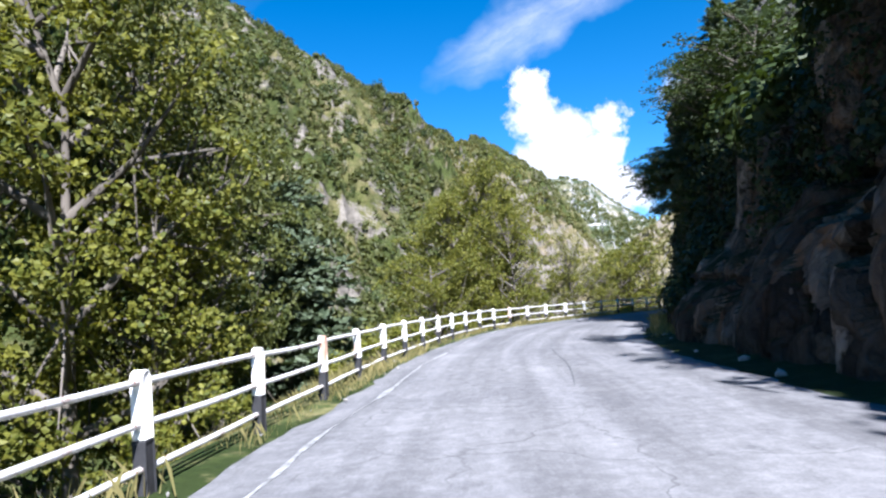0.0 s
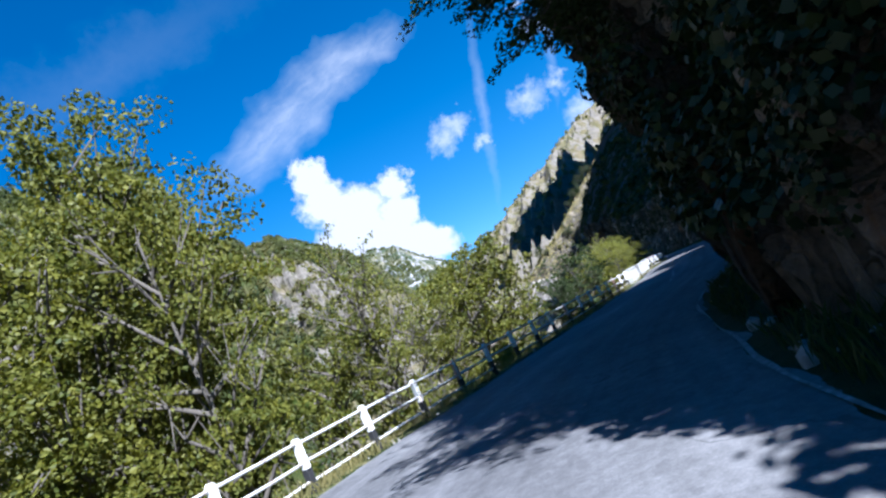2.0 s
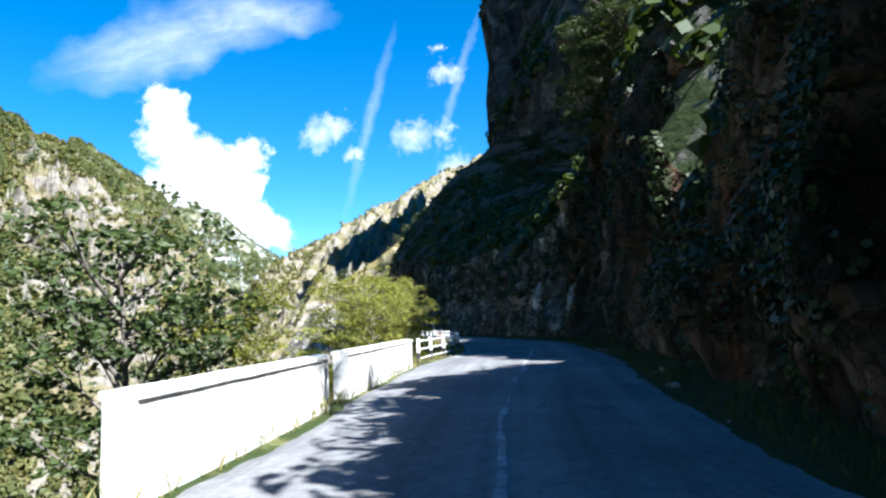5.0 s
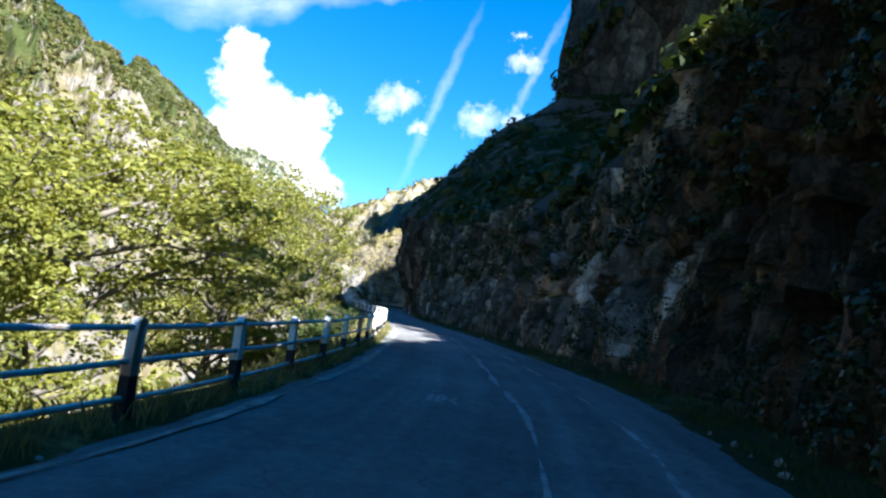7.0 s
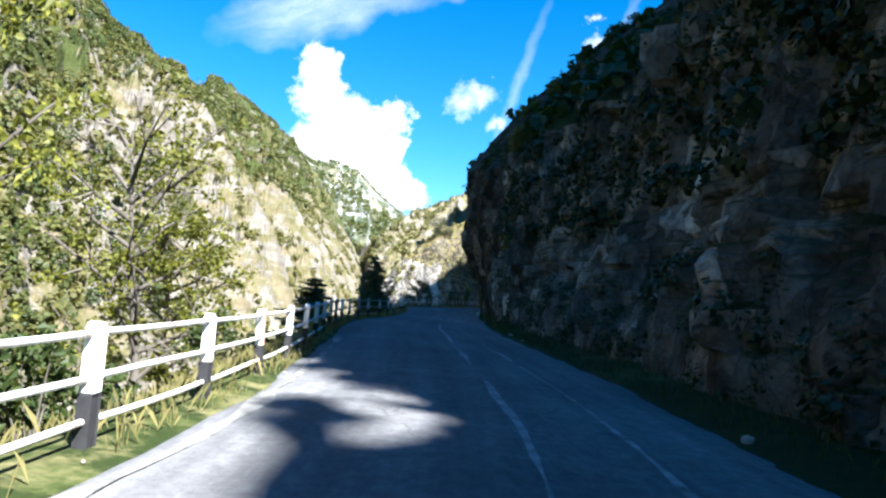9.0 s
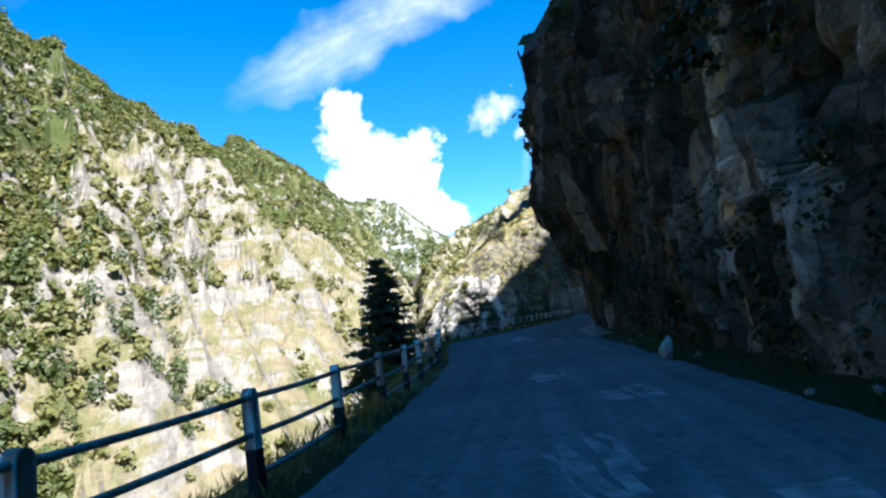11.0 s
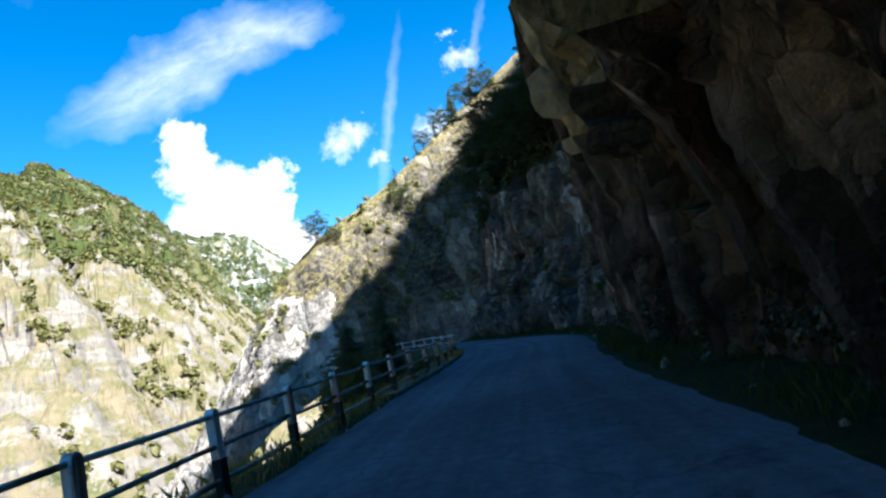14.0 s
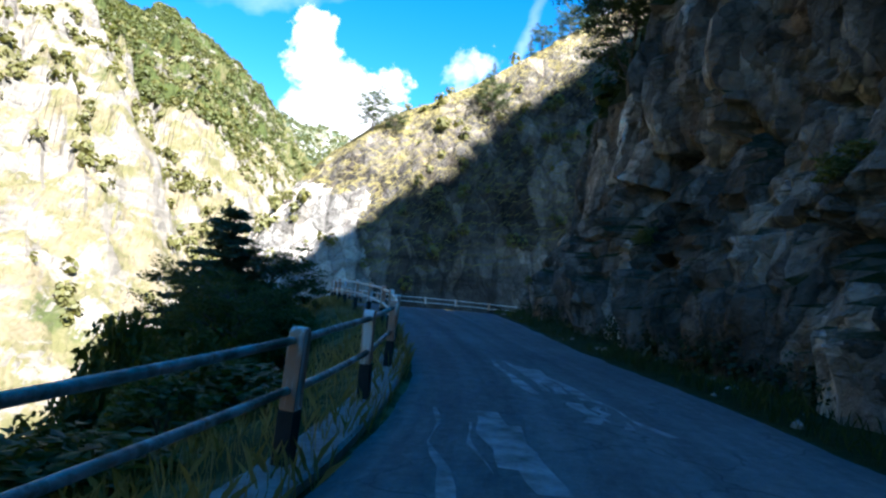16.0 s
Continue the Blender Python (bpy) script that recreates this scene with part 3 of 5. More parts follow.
# ---- rock wall along the right side of the road ----
#        foot offset, face height, lean at the top (minus: overhangs the road), slope above in degrees, rise of that slope
WALL = [(1.6, 12, 3.0, 40, 12), (1.2, 14, 2.4, 44, 14), (0.7, 12.5, 2.4, 44, 14), (0.5, 7.6, 2.6, 42, 12), (0.6, 5.6, 2.6, 40, 10), (0.8, 5.8, 2.6, 40, 10), (0.9, 7.5, 1.7, 42, 14), (0.8, 9.4, 0.5, 44, 24),
        (1.1, 11.2, 0.0, 47, 60)] + [(1.3, 11.8, 0.5, 48, 120), (1.5, 9.6, 0.8, 43, 60), (1.6, 9.0, 0.8, 42, 50), (1.6, 8.6, 0.8, 42, 50), (1.5, 13.6, 0.8, 54, 80), (1.5, 14, 1.0, 55, 60), (1.5, 13, 1.6, 55, 50),
        (1.5, 9, 1.6, 48, 18), (1.4, 9, 1.5, 46, 14)] + [(1.3, 10, 1.2, 46, 11), (1.2, 12.5, 0.6, 50, 15), (1.3, 14, 0.2, 56, 20), (1.2, 15.5, -2.8, 58, 26), (1.2, 15.5, -3.3, 60, 34), (1.2, 16, -4.2, 60, 34),
        (1.2, 15.5, -2.2, 58, 34), (1.2, 11, 1.6, 55, 30), (1.3, 10, 2.6, 58, 30)] + [(1.4, 10.5, 2.8, 60, 32), (1.5, 10.5, 2.8, 60, 32), (1.5, 9, 2.6, 56, 26), (1.5, 7, 1.5, 46, 14), (2, 5, 1.5, 40, 6), (2, 4, 1.5, 40, 4), (2, 4, 1.5, 40, 4)]


WALL_FROM, WALL_TO = 0.6, 29.2


def build_wall():
    u = np.linspace(WALL_FROM, WALL_TO, 1040)
    r = along(RC, RU, u)
    n, even = normals(r, 9), normals(r, 170)
    tab = np.stack([np.interp(u, np.arange(N_ST), np.array(WALL)[:, k]) for k in range(5)], 1)
    foot, high, lean, slope, cap = tab.T
    high = high * (1 + 0.22 * fbm(np.stack([u * 2.1, u * 0, u * 0], 1), 3, 3))
    high = high - 6.0 * np.exp(-((u - 12.45) / 0.40) ** 2)  # gully, cut into the crest so that sun reaches the road
    z0 = road_z(u)
    v = np.linspace(0, 1, 74) ** 1.25
    p = np.zeros((len(u), len(v), 3))
    z = -0.35 + (high + 0.35)[:, None] * v[None]
    g = smooth(0.12, 0.62, v)[None] * 0.75 + 0.25 * v[None]
    off = foot[:, None] + lean[:, None] * g
    p[:, :, :2] = r[:, None] + n[:, None] * off[:, :, None]
    p[:, :, 2] = z0[:, None] + z
    q = p.reshape(-1, 3)
    # slabs and blocks: tall uneven cells, cracks between, small relief
    tall = q * np.array((1, 1, 0.14))
    warp = np.stack([fbm(tall / 3.0, 3, 41), fbm(tall / 3.0, 3, 42), fbm(tall / 3.0, 3, 43)], 1)
    w = q + 0.6 * warp
    wz = 0.17 * w[:, 2]
    tilt = np.stack([w[:, 0] + 0.6 * wz, w[:, 1] - 0.9 * wz, wz], 1)
    f1, f2, rid, o1 = cells(tilt / np.array((2.0, 2.0, 2.5)), 51)
    g1, g2, rid2, o2 = cells((tilt + 3.3) / np.array((0.8, 0.8, 1.0)), 53)
    ang, ang2 = rid * 61.0, rid2 * 47.0
    facet = 0.3 * o1[:, 2] * np.sin(ang) + 1.0 * (o1[:, 0] + o1[:, 1]) * np.cos(ang)
    facet2 = 0.3 * o2[:, 2] * np.sin(ang2) + (o2[:, 0] + o2[:, 1]) * np.cos(ang2)
    d = 1.3 * fbm(tall / 7.0, 3, 44) + 0.95 * (rid - 0.5) + 1.15 * facet + 0.40 * facet2 - 0.45 * (1 - smooth(0.0, 0.16, f2 - f1))
    d += 0.42 * (rid2 - 0.5) - 0.20 * (1 - smooth(0.0, 0.14, g2 - g1)) + 0.07 * fbm(q / 0.4, 3, 45)
    zz = z.ravel()
    d *= 0.35 + 0.65 * smooth(0.0, 2.2, zz)
    d = np.where((d > 0) & (u.repeat(len(v)) < 6.6), d * 0.4, d)
    room = off.ravel() - np.where(zz < 3.6, 0.35, -5.6)
    d = np.minimum(d, room)
    nn = n[:, None].repeat(len(v), 1).reshape(-1, 2)
    q[:, :2] -= nn * d[:, None]
    q[:, 2] += 0.25 * fbm(q / 1.2, 2, 47) * smooth(0.4, 1.5, zz)
    p = q.reshape(p.shape)
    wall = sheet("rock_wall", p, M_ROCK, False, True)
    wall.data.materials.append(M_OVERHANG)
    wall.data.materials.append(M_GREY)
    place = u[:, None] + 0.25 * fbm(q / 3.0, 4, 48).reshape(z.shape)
    # part of the overhang that gets the bounce-brightened tan
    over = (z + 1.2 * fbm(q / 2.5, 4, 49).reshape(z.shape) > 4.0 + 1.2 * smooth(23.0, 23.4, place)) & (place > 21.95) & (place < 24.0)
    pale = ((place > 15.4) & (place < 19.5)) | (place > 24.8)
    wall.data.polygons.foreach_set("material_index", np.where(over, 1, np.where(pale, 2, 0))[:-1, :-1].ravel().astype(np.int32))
    tagged(wall, "fissured limestone cliff overhanging the roadside, coloured dark for its shade", "cliff", kind="structure")
    # hillside above
    s = np.array([0, 0.6, 1.4, 2.5, 4, 6, 8.5, 11.5, 15, 19, 24, 30, 37, 45, 54, 64])
    h = np.zeros((len(u), len(s), 3))
    mixn = smooth(1.0, 12.0, s)
    for k in range(len(s)):
        nk = n * (1 - mixn[k]) + even * mixn[k]
        fall = cap * (1 - np.exp(-np.tan(np.radians(slope)) * s[k] / cap))
        h[:, k, :2] = p[:, -1, :2] + nk * s[k]
        h[:, k, 2] = p[:, -1, 2] + fall
    q = h.reshape(-1, 3)
    amp = np.interp(s, [0, 1, 6, 30, 64], [0, 0.3, 1.6, 4, 6])[None].repeat(len(u), 0).ravel()
    q[:, 2] += amp * (fbm(q / 6.0, 4, 71) + 0.5 * fbm(q / 1.8, 3, 72))
    h = q.reshape(h.shape)
    tagged(sheet("hillside", h, M_HILL, False, True), "scrubby steep hillside above the roadside cliff", "hillside", kind="structure")
    # strip of verge between asphalt and rock
    s2 = np.concatenate([[-0.5], np.linspace(-0.1, 1, 9)])
    ver = np.zeros((len(u), len(s2), 3))
    for k, t in enumerate(s2):
        o = np.where(t < 0, -0.4, (foot + 1.2) * t)
        ver[:, k, :2] = r + n * o[:, None]
        ver[:, k, 2] = z0 + np.where(t < 0, -0.06, 0.0 + 0.22 * max(t, 0))
    q = ver.reshape(-1, 3)
    q[:, 2] += 0.06 * fbm(q / 0.8, 3, 75)
    strip_mesh = sheet("verge", q.reshape(ver.shape), M_HILL, False, True)
    strip_mesh.data.materials.append(M_GRIT)
    grit = (np.abs(u - 21.7) < 1.25)[:, None] & (s2 + 0.25 * fbm(q / 1.3, 3, 76).reshape(ver.shape[:2]) < 0.26)
    strip_mesh.data.polygons.foreach_set("material_index", grit[:-1, :-1].ravel().astype(np.int32))
    tagged(strip_mesh, "narrow earth and grass verge at the foot of the cliff", "verge", kind="structure")
    return p, h


P_WALL, P_HILL = build_wall()


def build_tower():
    """The tall rock tower over the hillside."""
    line, lu = spline([(396, 501), (342, 431), (310, 365), (326, 326), (364, 291), (424, 251), (504, 201)], 1.5)
    n = normals(line, 25)
    z = np.linspace(20, 330, 150)
    p = np.zeros((len(line), len(z), 3))
    p[:, :, :2] = line[:, None] + n[:, None] * ((z - 20) * 0.05)[None, :, None]
    p[:, :, 2] = z[None]
    q = p.reshape(-1, 3)
    f1, f2, rid, o1 = cells(q / np.array((16, 16, 30)), 81)
    d = 9 * fbm(q / np.array((45, 45, 90)), 4, 82) + 6 * (rid - 0.5) - 3 * (1 - smooth(0, 0.15, f2 - f1)) + 2.2 * fbm(q / 6.0, 4, 83) + 5 * fbm(q / 18.0, 3, 84)
    nn = n[:, None].repeat(len(z), 1).reshape(-1, 2)
    q[:, :2] -= nn * d[:, None]
    tagged(sheet("rock_tower", q.reshape(p.shape), M_TOWER, False, True), "huge vertical limestone rock tower, its shadow put into the rock colour", "cliff", kind="structure")
    return q.reshape(p.shape)


P_TOWER = build_tower()


def build_heights():
    """A largely unseen mountain added behind the roadside cliff, its heights set to shade road and spur."""
    u = np.linspace(9.0, 25.7, 330)
    r = along(RC, RU, u)
    n = normals(r, 200)
    s = np.array([16, 21, 27, 33, 41, 51, 65, 85, 115, 160, 230])
    low = np.array([14, 22, 32, 42, 54, 68, 84, 104, 130, 160, 190])
    tall = np.array([38, 53, 70, 86, 106, 130, 154, 180, 196, 205, 210])
    late = np.array([93, 98, 104, 110, 118, 129, 145, 174, 216, 262, 300])
    w, w2 = smooth(13.3, 14.9, u)[:, None], smooth(20.5, 22.5, u)[:, None]
    z = (low[None] * (1 - w) + tall[None] * w) * (1 - w2) + late[None] * w2
    z = z * (0.15 + 0.85 * smooth(25.7, 25.2, u)[:, None])
    p = np.zeros((len(u), len(s), 3))
    shift = np.interp(u, [9, 18, 20, 25.7], [0, 2, 4, 7])
    p[:, :, :2] = r[:, None] + n[:, None] * (s[None] + shift[:, None])[:, :, None]
    p[:, :, 2] = z
    fine = np.linspace(0, len(s) - 1, 61)
    p = np.stack([np.stack([np.interp(fine, np.arange(len(s)), p[i, :, k]) for k in range(3)], 1) for i in range(len(u))])
    q = p.reshape(-1, 3)
    f1, f2, rid, off = cells(q / np.array((7, 7, 14)), 95)
    out = 3.5 * fbm(q / 16.0, 4, 96) + 2.0 * (rid - 0.5) + 1.0 * fbm(q / 3.0, 3, 97)
    q[:, :2] -= n[:, None].repeat(len(fine), 1).reshape(-1, 2) * out[:, None]
    q[:, 2] += 4 * fbm(q / 30.0, 4, 93) + 2 * fbm(q / 7.0, 3, 94)
    tagged(sheet("mountain_south", q.reshape(p.shape), M_TOWER, False, True), "steep wooded mountain side, added above the cliff to throw shade", "mountain", kind="structure")
    return q.reshape(p.shape)


P_SOUTH = build_heights()
ground_bm = bmesh.new()
bmesh.ops.create_grid(ground_bm, x_segments=40, y_segments=40, size=4200)
for vtx in ground_bm.verts:
    vtx.co.z = -56 + 3 * noise.noise(vtx.co / 300)
ground = tagged(part("ground", ground_bm, M_LEFT, None), "stony valley floor reaching the horizon", "ground", kind="structure")


# ---- clouds: a far patch of sky with cumulus, a wisp and two vapour trails ----
def sky_point(a, e, d=1.0):
    a, e = radians(a), radians(e)
    return Vector((math.sin(a) * math.cos(e), math.cos(a) * math.cos(e), math.sin(e))) * d


def cloud_material():
    m = bpy.data.materials.new("cloud_vapour")
    m.use_nodes = True
    nt = m.node_tree
    nt.nodes.clear()
    out = nt.nodes.new("ShaderNodeOutputMaterial")
    v = coords(nt)
    sep = nt.nodes.new("ShaderNodeSeparateXYZ")
    # uneven edges: the place is shifted by turbulence before shapes are tested
    tc = nt.nodes.new("ShaderNodeTexCoord")

    def warped(scale, amount, detail=8.0, rough=0.62):
        n = node(nt, "ShaderNodeTexNoise", Scale=scale, Detail=detail, Roughness=rough)
        nt.links.new(tc.outputs["Object"], n.inputs["Vector"])
        sub = nt.nodes.new("ShaderNodeVectorMath")
        sub.operation = "SUBTRACT"
        sub.inputs[1].default_value = (0.5, 0.5, 0.5)
        nt.links.new(n.outputs["Color"], sub.inputs[0])
        sc = nt.nodes.new("ShaderNodeVectorMath")
        sc.operation = "SCALE"
        sc.inputs["Scale"].default_value = amount
        nt.links.new(sub.outputs[0], sc.inputs[0])
        ad = nt.nodes.new("ShaderNodeVectorMath")
        ad.operation = "ADD"
        nt.links.new(tc.outputs["Object"], ad.inputs[0])
        nt.links.new(sc.outputs[0], ad.inputs[1])
        return ad.outputs[0]

    def blob(vec, a, e, size, stretch=1.0, lean=0.0):
        """1 in the middle of an oval of the sky, falling to 0 at its rim; size in degrees."""
        c = sky_point(a, e, 40.0)
        mp = nt.nodes.new("ShaderNodeMapping")
        mp.vector_type = "TEXTURE"
        mp.inputs["Location"].default_value = c
        right = Vector((math.cos(radians(a)), -math.sin(radians(a)), 0))
        fwd = c.normalized()
        up = right.cross(fwd)
        x = (right * math.cos(radians(lean)) + up * math.sin(radians(lean))).normalized()
        y = fwd.cross(x) * -1
        rot = Matrix((x, y, x.cross(y))).transposed()
        mp.inputs["Rotation"].default_value = rot.to_euler()
        s = 40.0 * math.tan(radians(size))
        mp.inputs["Scale"].default_value = (s * stretch, s, 60.0)
        nt.links.new(vec, mp.inputs["Vector"])
        ln = nt.nodes.new("ShaderNodeVectorMath")
        ln.operation = "LENGTH"
        nt.links.new(mp.outputs[0], ln.inputs[0])
        return math_node(nt, "SUBTRACT", 1.0, ln.outputs["Value"])

    def join(values):
        r = values[0]
        for q in values[1:]:
            r = math_node(nt, "MAXIMUM", r, q)
        return r

    wc = warped(0.9, 2.6)
    puffs = [(8.0, 18.0, 1.9, 1.0, 0), (8.1, 15.6, 2.4, 1.0, 0), (10.6, 13.6, 2.9, 1.0, 0), (9.0, 11.0, 3.4, 1.0, 0), (12.0, 10.0, 3.6, 1.1, 0), (14.4, 14.6, 1.8, 1.0, 0), (14.0, 12.2, 2.0, 1.0, 0),
             (15.0, 9.0, 2.2, 1.6, -35), (10.0, 8.0, 4.0, 1.6, 0)]
    cum = step(nt, join([blob(wc, *b) for b in puffs]), -0.02, 0.34)
    ws = warped(1.3, 2.4)
    small = step(nt, join([blob(ws, *b) for b in [(20.4, 16.4, 1.6, 1.0, 20), (21.8, 17.2, 1.1, 1.6, 15), (28.6, 16.4, 1.5, 1.5, 15), (31.4, 16.6, 1.2, 1.0, 0), (32.5, 13.4, 1.5, 1.3, 10),
                                                  (31.8, 21.4, 1.1, 1.4, 0), (30.9, 23.5, 0.6, 1.0, 0), (23.4, 14.8, 0.8, 1.2, 0)]]), 0.0, 0.9)
    wt = warped(0.8, 0.9)
    wi2 = warped(0.5, 3.5)
    trails = step(nt, join([blob(wt, 24.8, 17.5, 0.6, 15.0, 74), blob(wt, 32.8, 20.5, 0.5, 14.0, 71)]), 0.0, 1.25)
    wi = warped(0.28, 4.2, 4.0, 0.5)
    wisp = step(nt, join([blob(wi, 7.2, 22.7, 2.7, 3.2, 24), blob(wi, 12.6, 25.2, 2.9, 3.0, 16), blob(wi, 17.0, 26.0, 2.0, 3.0, 4)]), 0.0, 1.2)
    faint = step(nt, blob(wi2, -5, 31, 3.2, 6.0, 14), 0.0, 1.6)
    drawn = nt.nodes.new("ShaderNodeMapping")
    drawn.vector_type = "TEXTURE"
    drawn.inputs["Rotation"].default_value = (0.0, radians(-20), radians(-11))
    drawn.inputs["Scale"].default_value = (3.4, 1.0, 0.7)
    nt.links.new(warped(0.5, 1.2), drawn.inputs["Vector"])
    fine = noise_tex(nt, drawn.outputs[0], 1.1, 8, 0.62)
    thin = math_node(nt, "MULTIPLY", wisp, step(nt, fine, 0.0, 0.8))
    cover = math_node(nt, "MAXIMUM", cum, math_node(nt, "MULTIPLY", small, 0.62))
    cover = math_node(nt, "MAXIMUM", cover, math_node(nt, "MULTIPLY", trails, 0.22))
    cover = math_node(nt, "MAXIMUM", cover, math_node(nt, "MULTIPLY", thin, 0.66))
    cover = math_node(nt, "MAXIMUM", cover, math_node(nt, "MULTIPLY", faint, 0.07))
    cover = math_node(nt, "MINIMUM", cover, 1.0)
    em = nt.nodes.new("ShaderNodeEmission")
    em.inputs["Color"].default_value = (1.0, 0.99, 0.97, 1)
    em.inputs["Strength"].default_value = 0.34
    tr = nt.nodes.new("ShaderNodeBsdfTransparent")
    ms = nt.nodes.new("ShaderNodeMixShader")
    nt.links.new(cover, ms.inputs[0])
    nt.links.new(tr.outputs[0], ms.inputs[1])
    nt.links.new(em.outputs[0], ms.inputs[2])
    nt.links.new(ms.outputs[0], out.inputs["Surface"])
    return m


def build_clouds():
    a = np.radians(np.linspace(-40, 60, 60))
    e = np.radians(np.linspace(2, 42, 30))
    p = np.stack([np.sin(a)[:, None] * np.cos(e)[None], np.cos(a)[:, None] * np.cos(e)[None], np.sin(e)[None].repeat(len(a), 0)], -1) * 40.0
    ob = sheet("backdrop_clouds", p, cloud_material(), True)
    ob.location = (60, 110, 0)
    ob.scale = (100, 100, 100)
    tagged(ob, "white cumulus, thin wisps and vapour trails in the blue sky", "cloud", kind="structure")


build_clouds()


# ---- railing: concrete posts in white and black, three pipes ----
def rail_material():
    m, nt, b = material("chipped_white_pipe_paint", 0.55, 0.4)
    v = coords(nt)
    n = noise_tex(nt, v, 3.2, 8, 0.7, 0.6)
    n2 = noise_tex(nt, v, 14.0, 6, 0.7)
    c = mix(nt, 0.45, (0.66, 0.65, 0.63), ramp(nt, n2, [(0.3, grey(0.35)), (0.7, grey(1.2))]), "MULTIPLY")
    c = mix(nt, step(nt, n, 0.56, 0.62), c, (0.22, 0.085, 0.035))
    c = mix(nt, step(nt, n2, 0.64, 0.70), c, (0.10, 0.06, 0.04))
    nt.links.new(c, b.inputs["Base Color"])
    bump(nt, b, n2, 0.3, 0.004)
    return m


def rust_material():
    m, nt, b = material("rusty_pipe", 0.75, 0.3)
    v = coords(nt)
    n = noise_tex(nt, v, 2.6, 8, 0.7, 0.6)
    n2 = noise_tex(nt, v, 18.0, 6, 0.7)
    c = ramp(nt, n, [(0.30, (0.10, 0.06, 0.045)), (0.42, (0.22, 0.14, 0.10)), (0.51, (0.38, 0.33, 0.29)), (0.62, (0.58, 0.56, 0.53))])
    c = mix(nt, 0.5, c, ramp(nt, n2, [(0.3, grey(0.5)), (0.7, grey(1.3))]), "MULTIPLY")
    nt.links.new(c, b.inputs["Base Color"])
    bump(nt, b, n2, 0.4, 0.004)
    return m


def post_material(name, rust, dirt):
    m, nt, b = material(name, 0.75, 0.3)
    oi = nt.nodes.new("ShaderNodeObjectInfo")
    tc = nt.nodes.new("ShaderNodeTexCoord")
    ad = nt.nodes.new("ShaderNodeVectorMath")
    ad.operation = "ADD"
    nt.links.new(tc.outputs["Object"], ad.inputs[0])
    sc = nt.nodes.new("ShaderNodeVectorMath")
    sc.operation = "SCALE"
    sc.inputs[0].default_value = (31, 17, 0)
    nt.links.new(oi.outputs["Random"], sc.inputs["Scale"])
    nt.links.new(sc.outputs[0], ad.inputs[1])
    v = ad.outputs[0]
    n = noise_tex(nt, v, 6.0, 8, 0.7, 0.4)
    run = node(nt, "ShaderNodeTexNoise", Scale=9.0, Detail=5.0)
    mp = nt.nodes.new("ShaderNodeMapping")
    mp.inputs["Scale"].default_value = (1, 1, 0.12)
    nt.links.new(v, mp.inputs["Vector"])
    nt.links.new(mp.outputs[0], run.inputs["Vector"])
    c = mix(nt, 0.35, (0.80, 0.79, 0.75), ramp(nt, n, [(0.3, grey(0.4)), (0.62, grey(1.15))]), "MULTIPLY")
    c = mix(nt, math_node(nt, "MULTIPLY", step(nt, run.outputs["Fac"], rust, rust + 0.1), 0.8), c, (0.34, 0.135, 0.05))
    c = mix(nt, step(nt, n, dirt, dirt + 0.06), c, (0.24, 0.225, 0.20))
    nt.links.new(c, b.inputs["Base Color"])
    bump(nt, b, n, 0.4, 0.008)
    return m


M_PIPE = rail_material()
M_RUST = rust_material()
M_POST = post_material("chipped_white_post_paint", 0.60, 0.64)
M_POST_RUSTY = post_material("rust_stained_post_paint", 0.41, 0.60)
POST_H, POST_W, POST_D, KNEE = 1.0, 0.155, 0.125, 0.43
SPAN = 2.52


def post_mesh(lo, hi, arch, mat, name):
    """A post's length with chipped corners; arch: the rounded head."""
    prof = []
    w = POST_W / 2
    if arch:
        r = w
        prof = [(-w, lo), (w, lo), (w, hi - r)]
        prof += [(r * math.cos(a), hi - r + r * math.sin(a)) for a in [math.pi * k / 10 for k in range(1, 10)]]
        prof += [(-w, hi - r)]
    else:
        prof = [(-w - 0.004, lo), (w + 0.004, lo), (w + 0.004, hi), (-w - 0.004, hi)]
    d = POST_D / 2 + (0 if arch else 0.004)
    bm = bmesh.new()
    back = [bm.verts.new((-d, x, z)) for x, z in prof]
    front = [bm.verts.new((d, x, z)) for x, z in prof]
    bm.faces.new(back)
    bm.faces.new(front[::-1])
    k = len(prof)
    for i in range(k):
        bm.faces.new((back[i], front[i], front[(i + 1) % k], back[(i + 1) % k]))
    bmesh.ops.recalc_face_normals(bm, faces=bm.faces)
    faces = [f for f in bm.faces if abs(f.normal.x) > 0.9]
    bmesh.ops.inset_individual(bm, faces=faces, thickness=0.036, depth=-0.018)
    for f in bm.faces:
        f.normal_update()
    bmesh.ops.bevel(bm, geom=[e for e in bm.edges if len(e.link_faces) == 2 and e.calc_face_angle() > 1.0], offset=0.012, segments=1, affect="EDGES")
    me = bpy.data.meshes.new(name)
    bm.to_mesh(me)
    bm.free()
    me.materials.append(mat)
    return me


def pipe_mesh(length, radius, sag, mat):
    n, seg = 9, 7
    verts, faces = [], []
    for k in range(seg):
        t = k / (seg - 1)
        for i in range(n):
            a = 2 * math.pi * i / n
            verts.append((radius * math.cos(a), t * length, radius * math.sin(a) - sag * math.sin(math.pi * t)))
    for k in range(seg - 1):
        for i in range(n):
            faces.append((k * n + i, k * n + (i + 1) % n, (k + 1) * n + (i + 1) % n, (k + 1) * n + i))
    return mesh_of("pipe", verts, faces, mat, True)


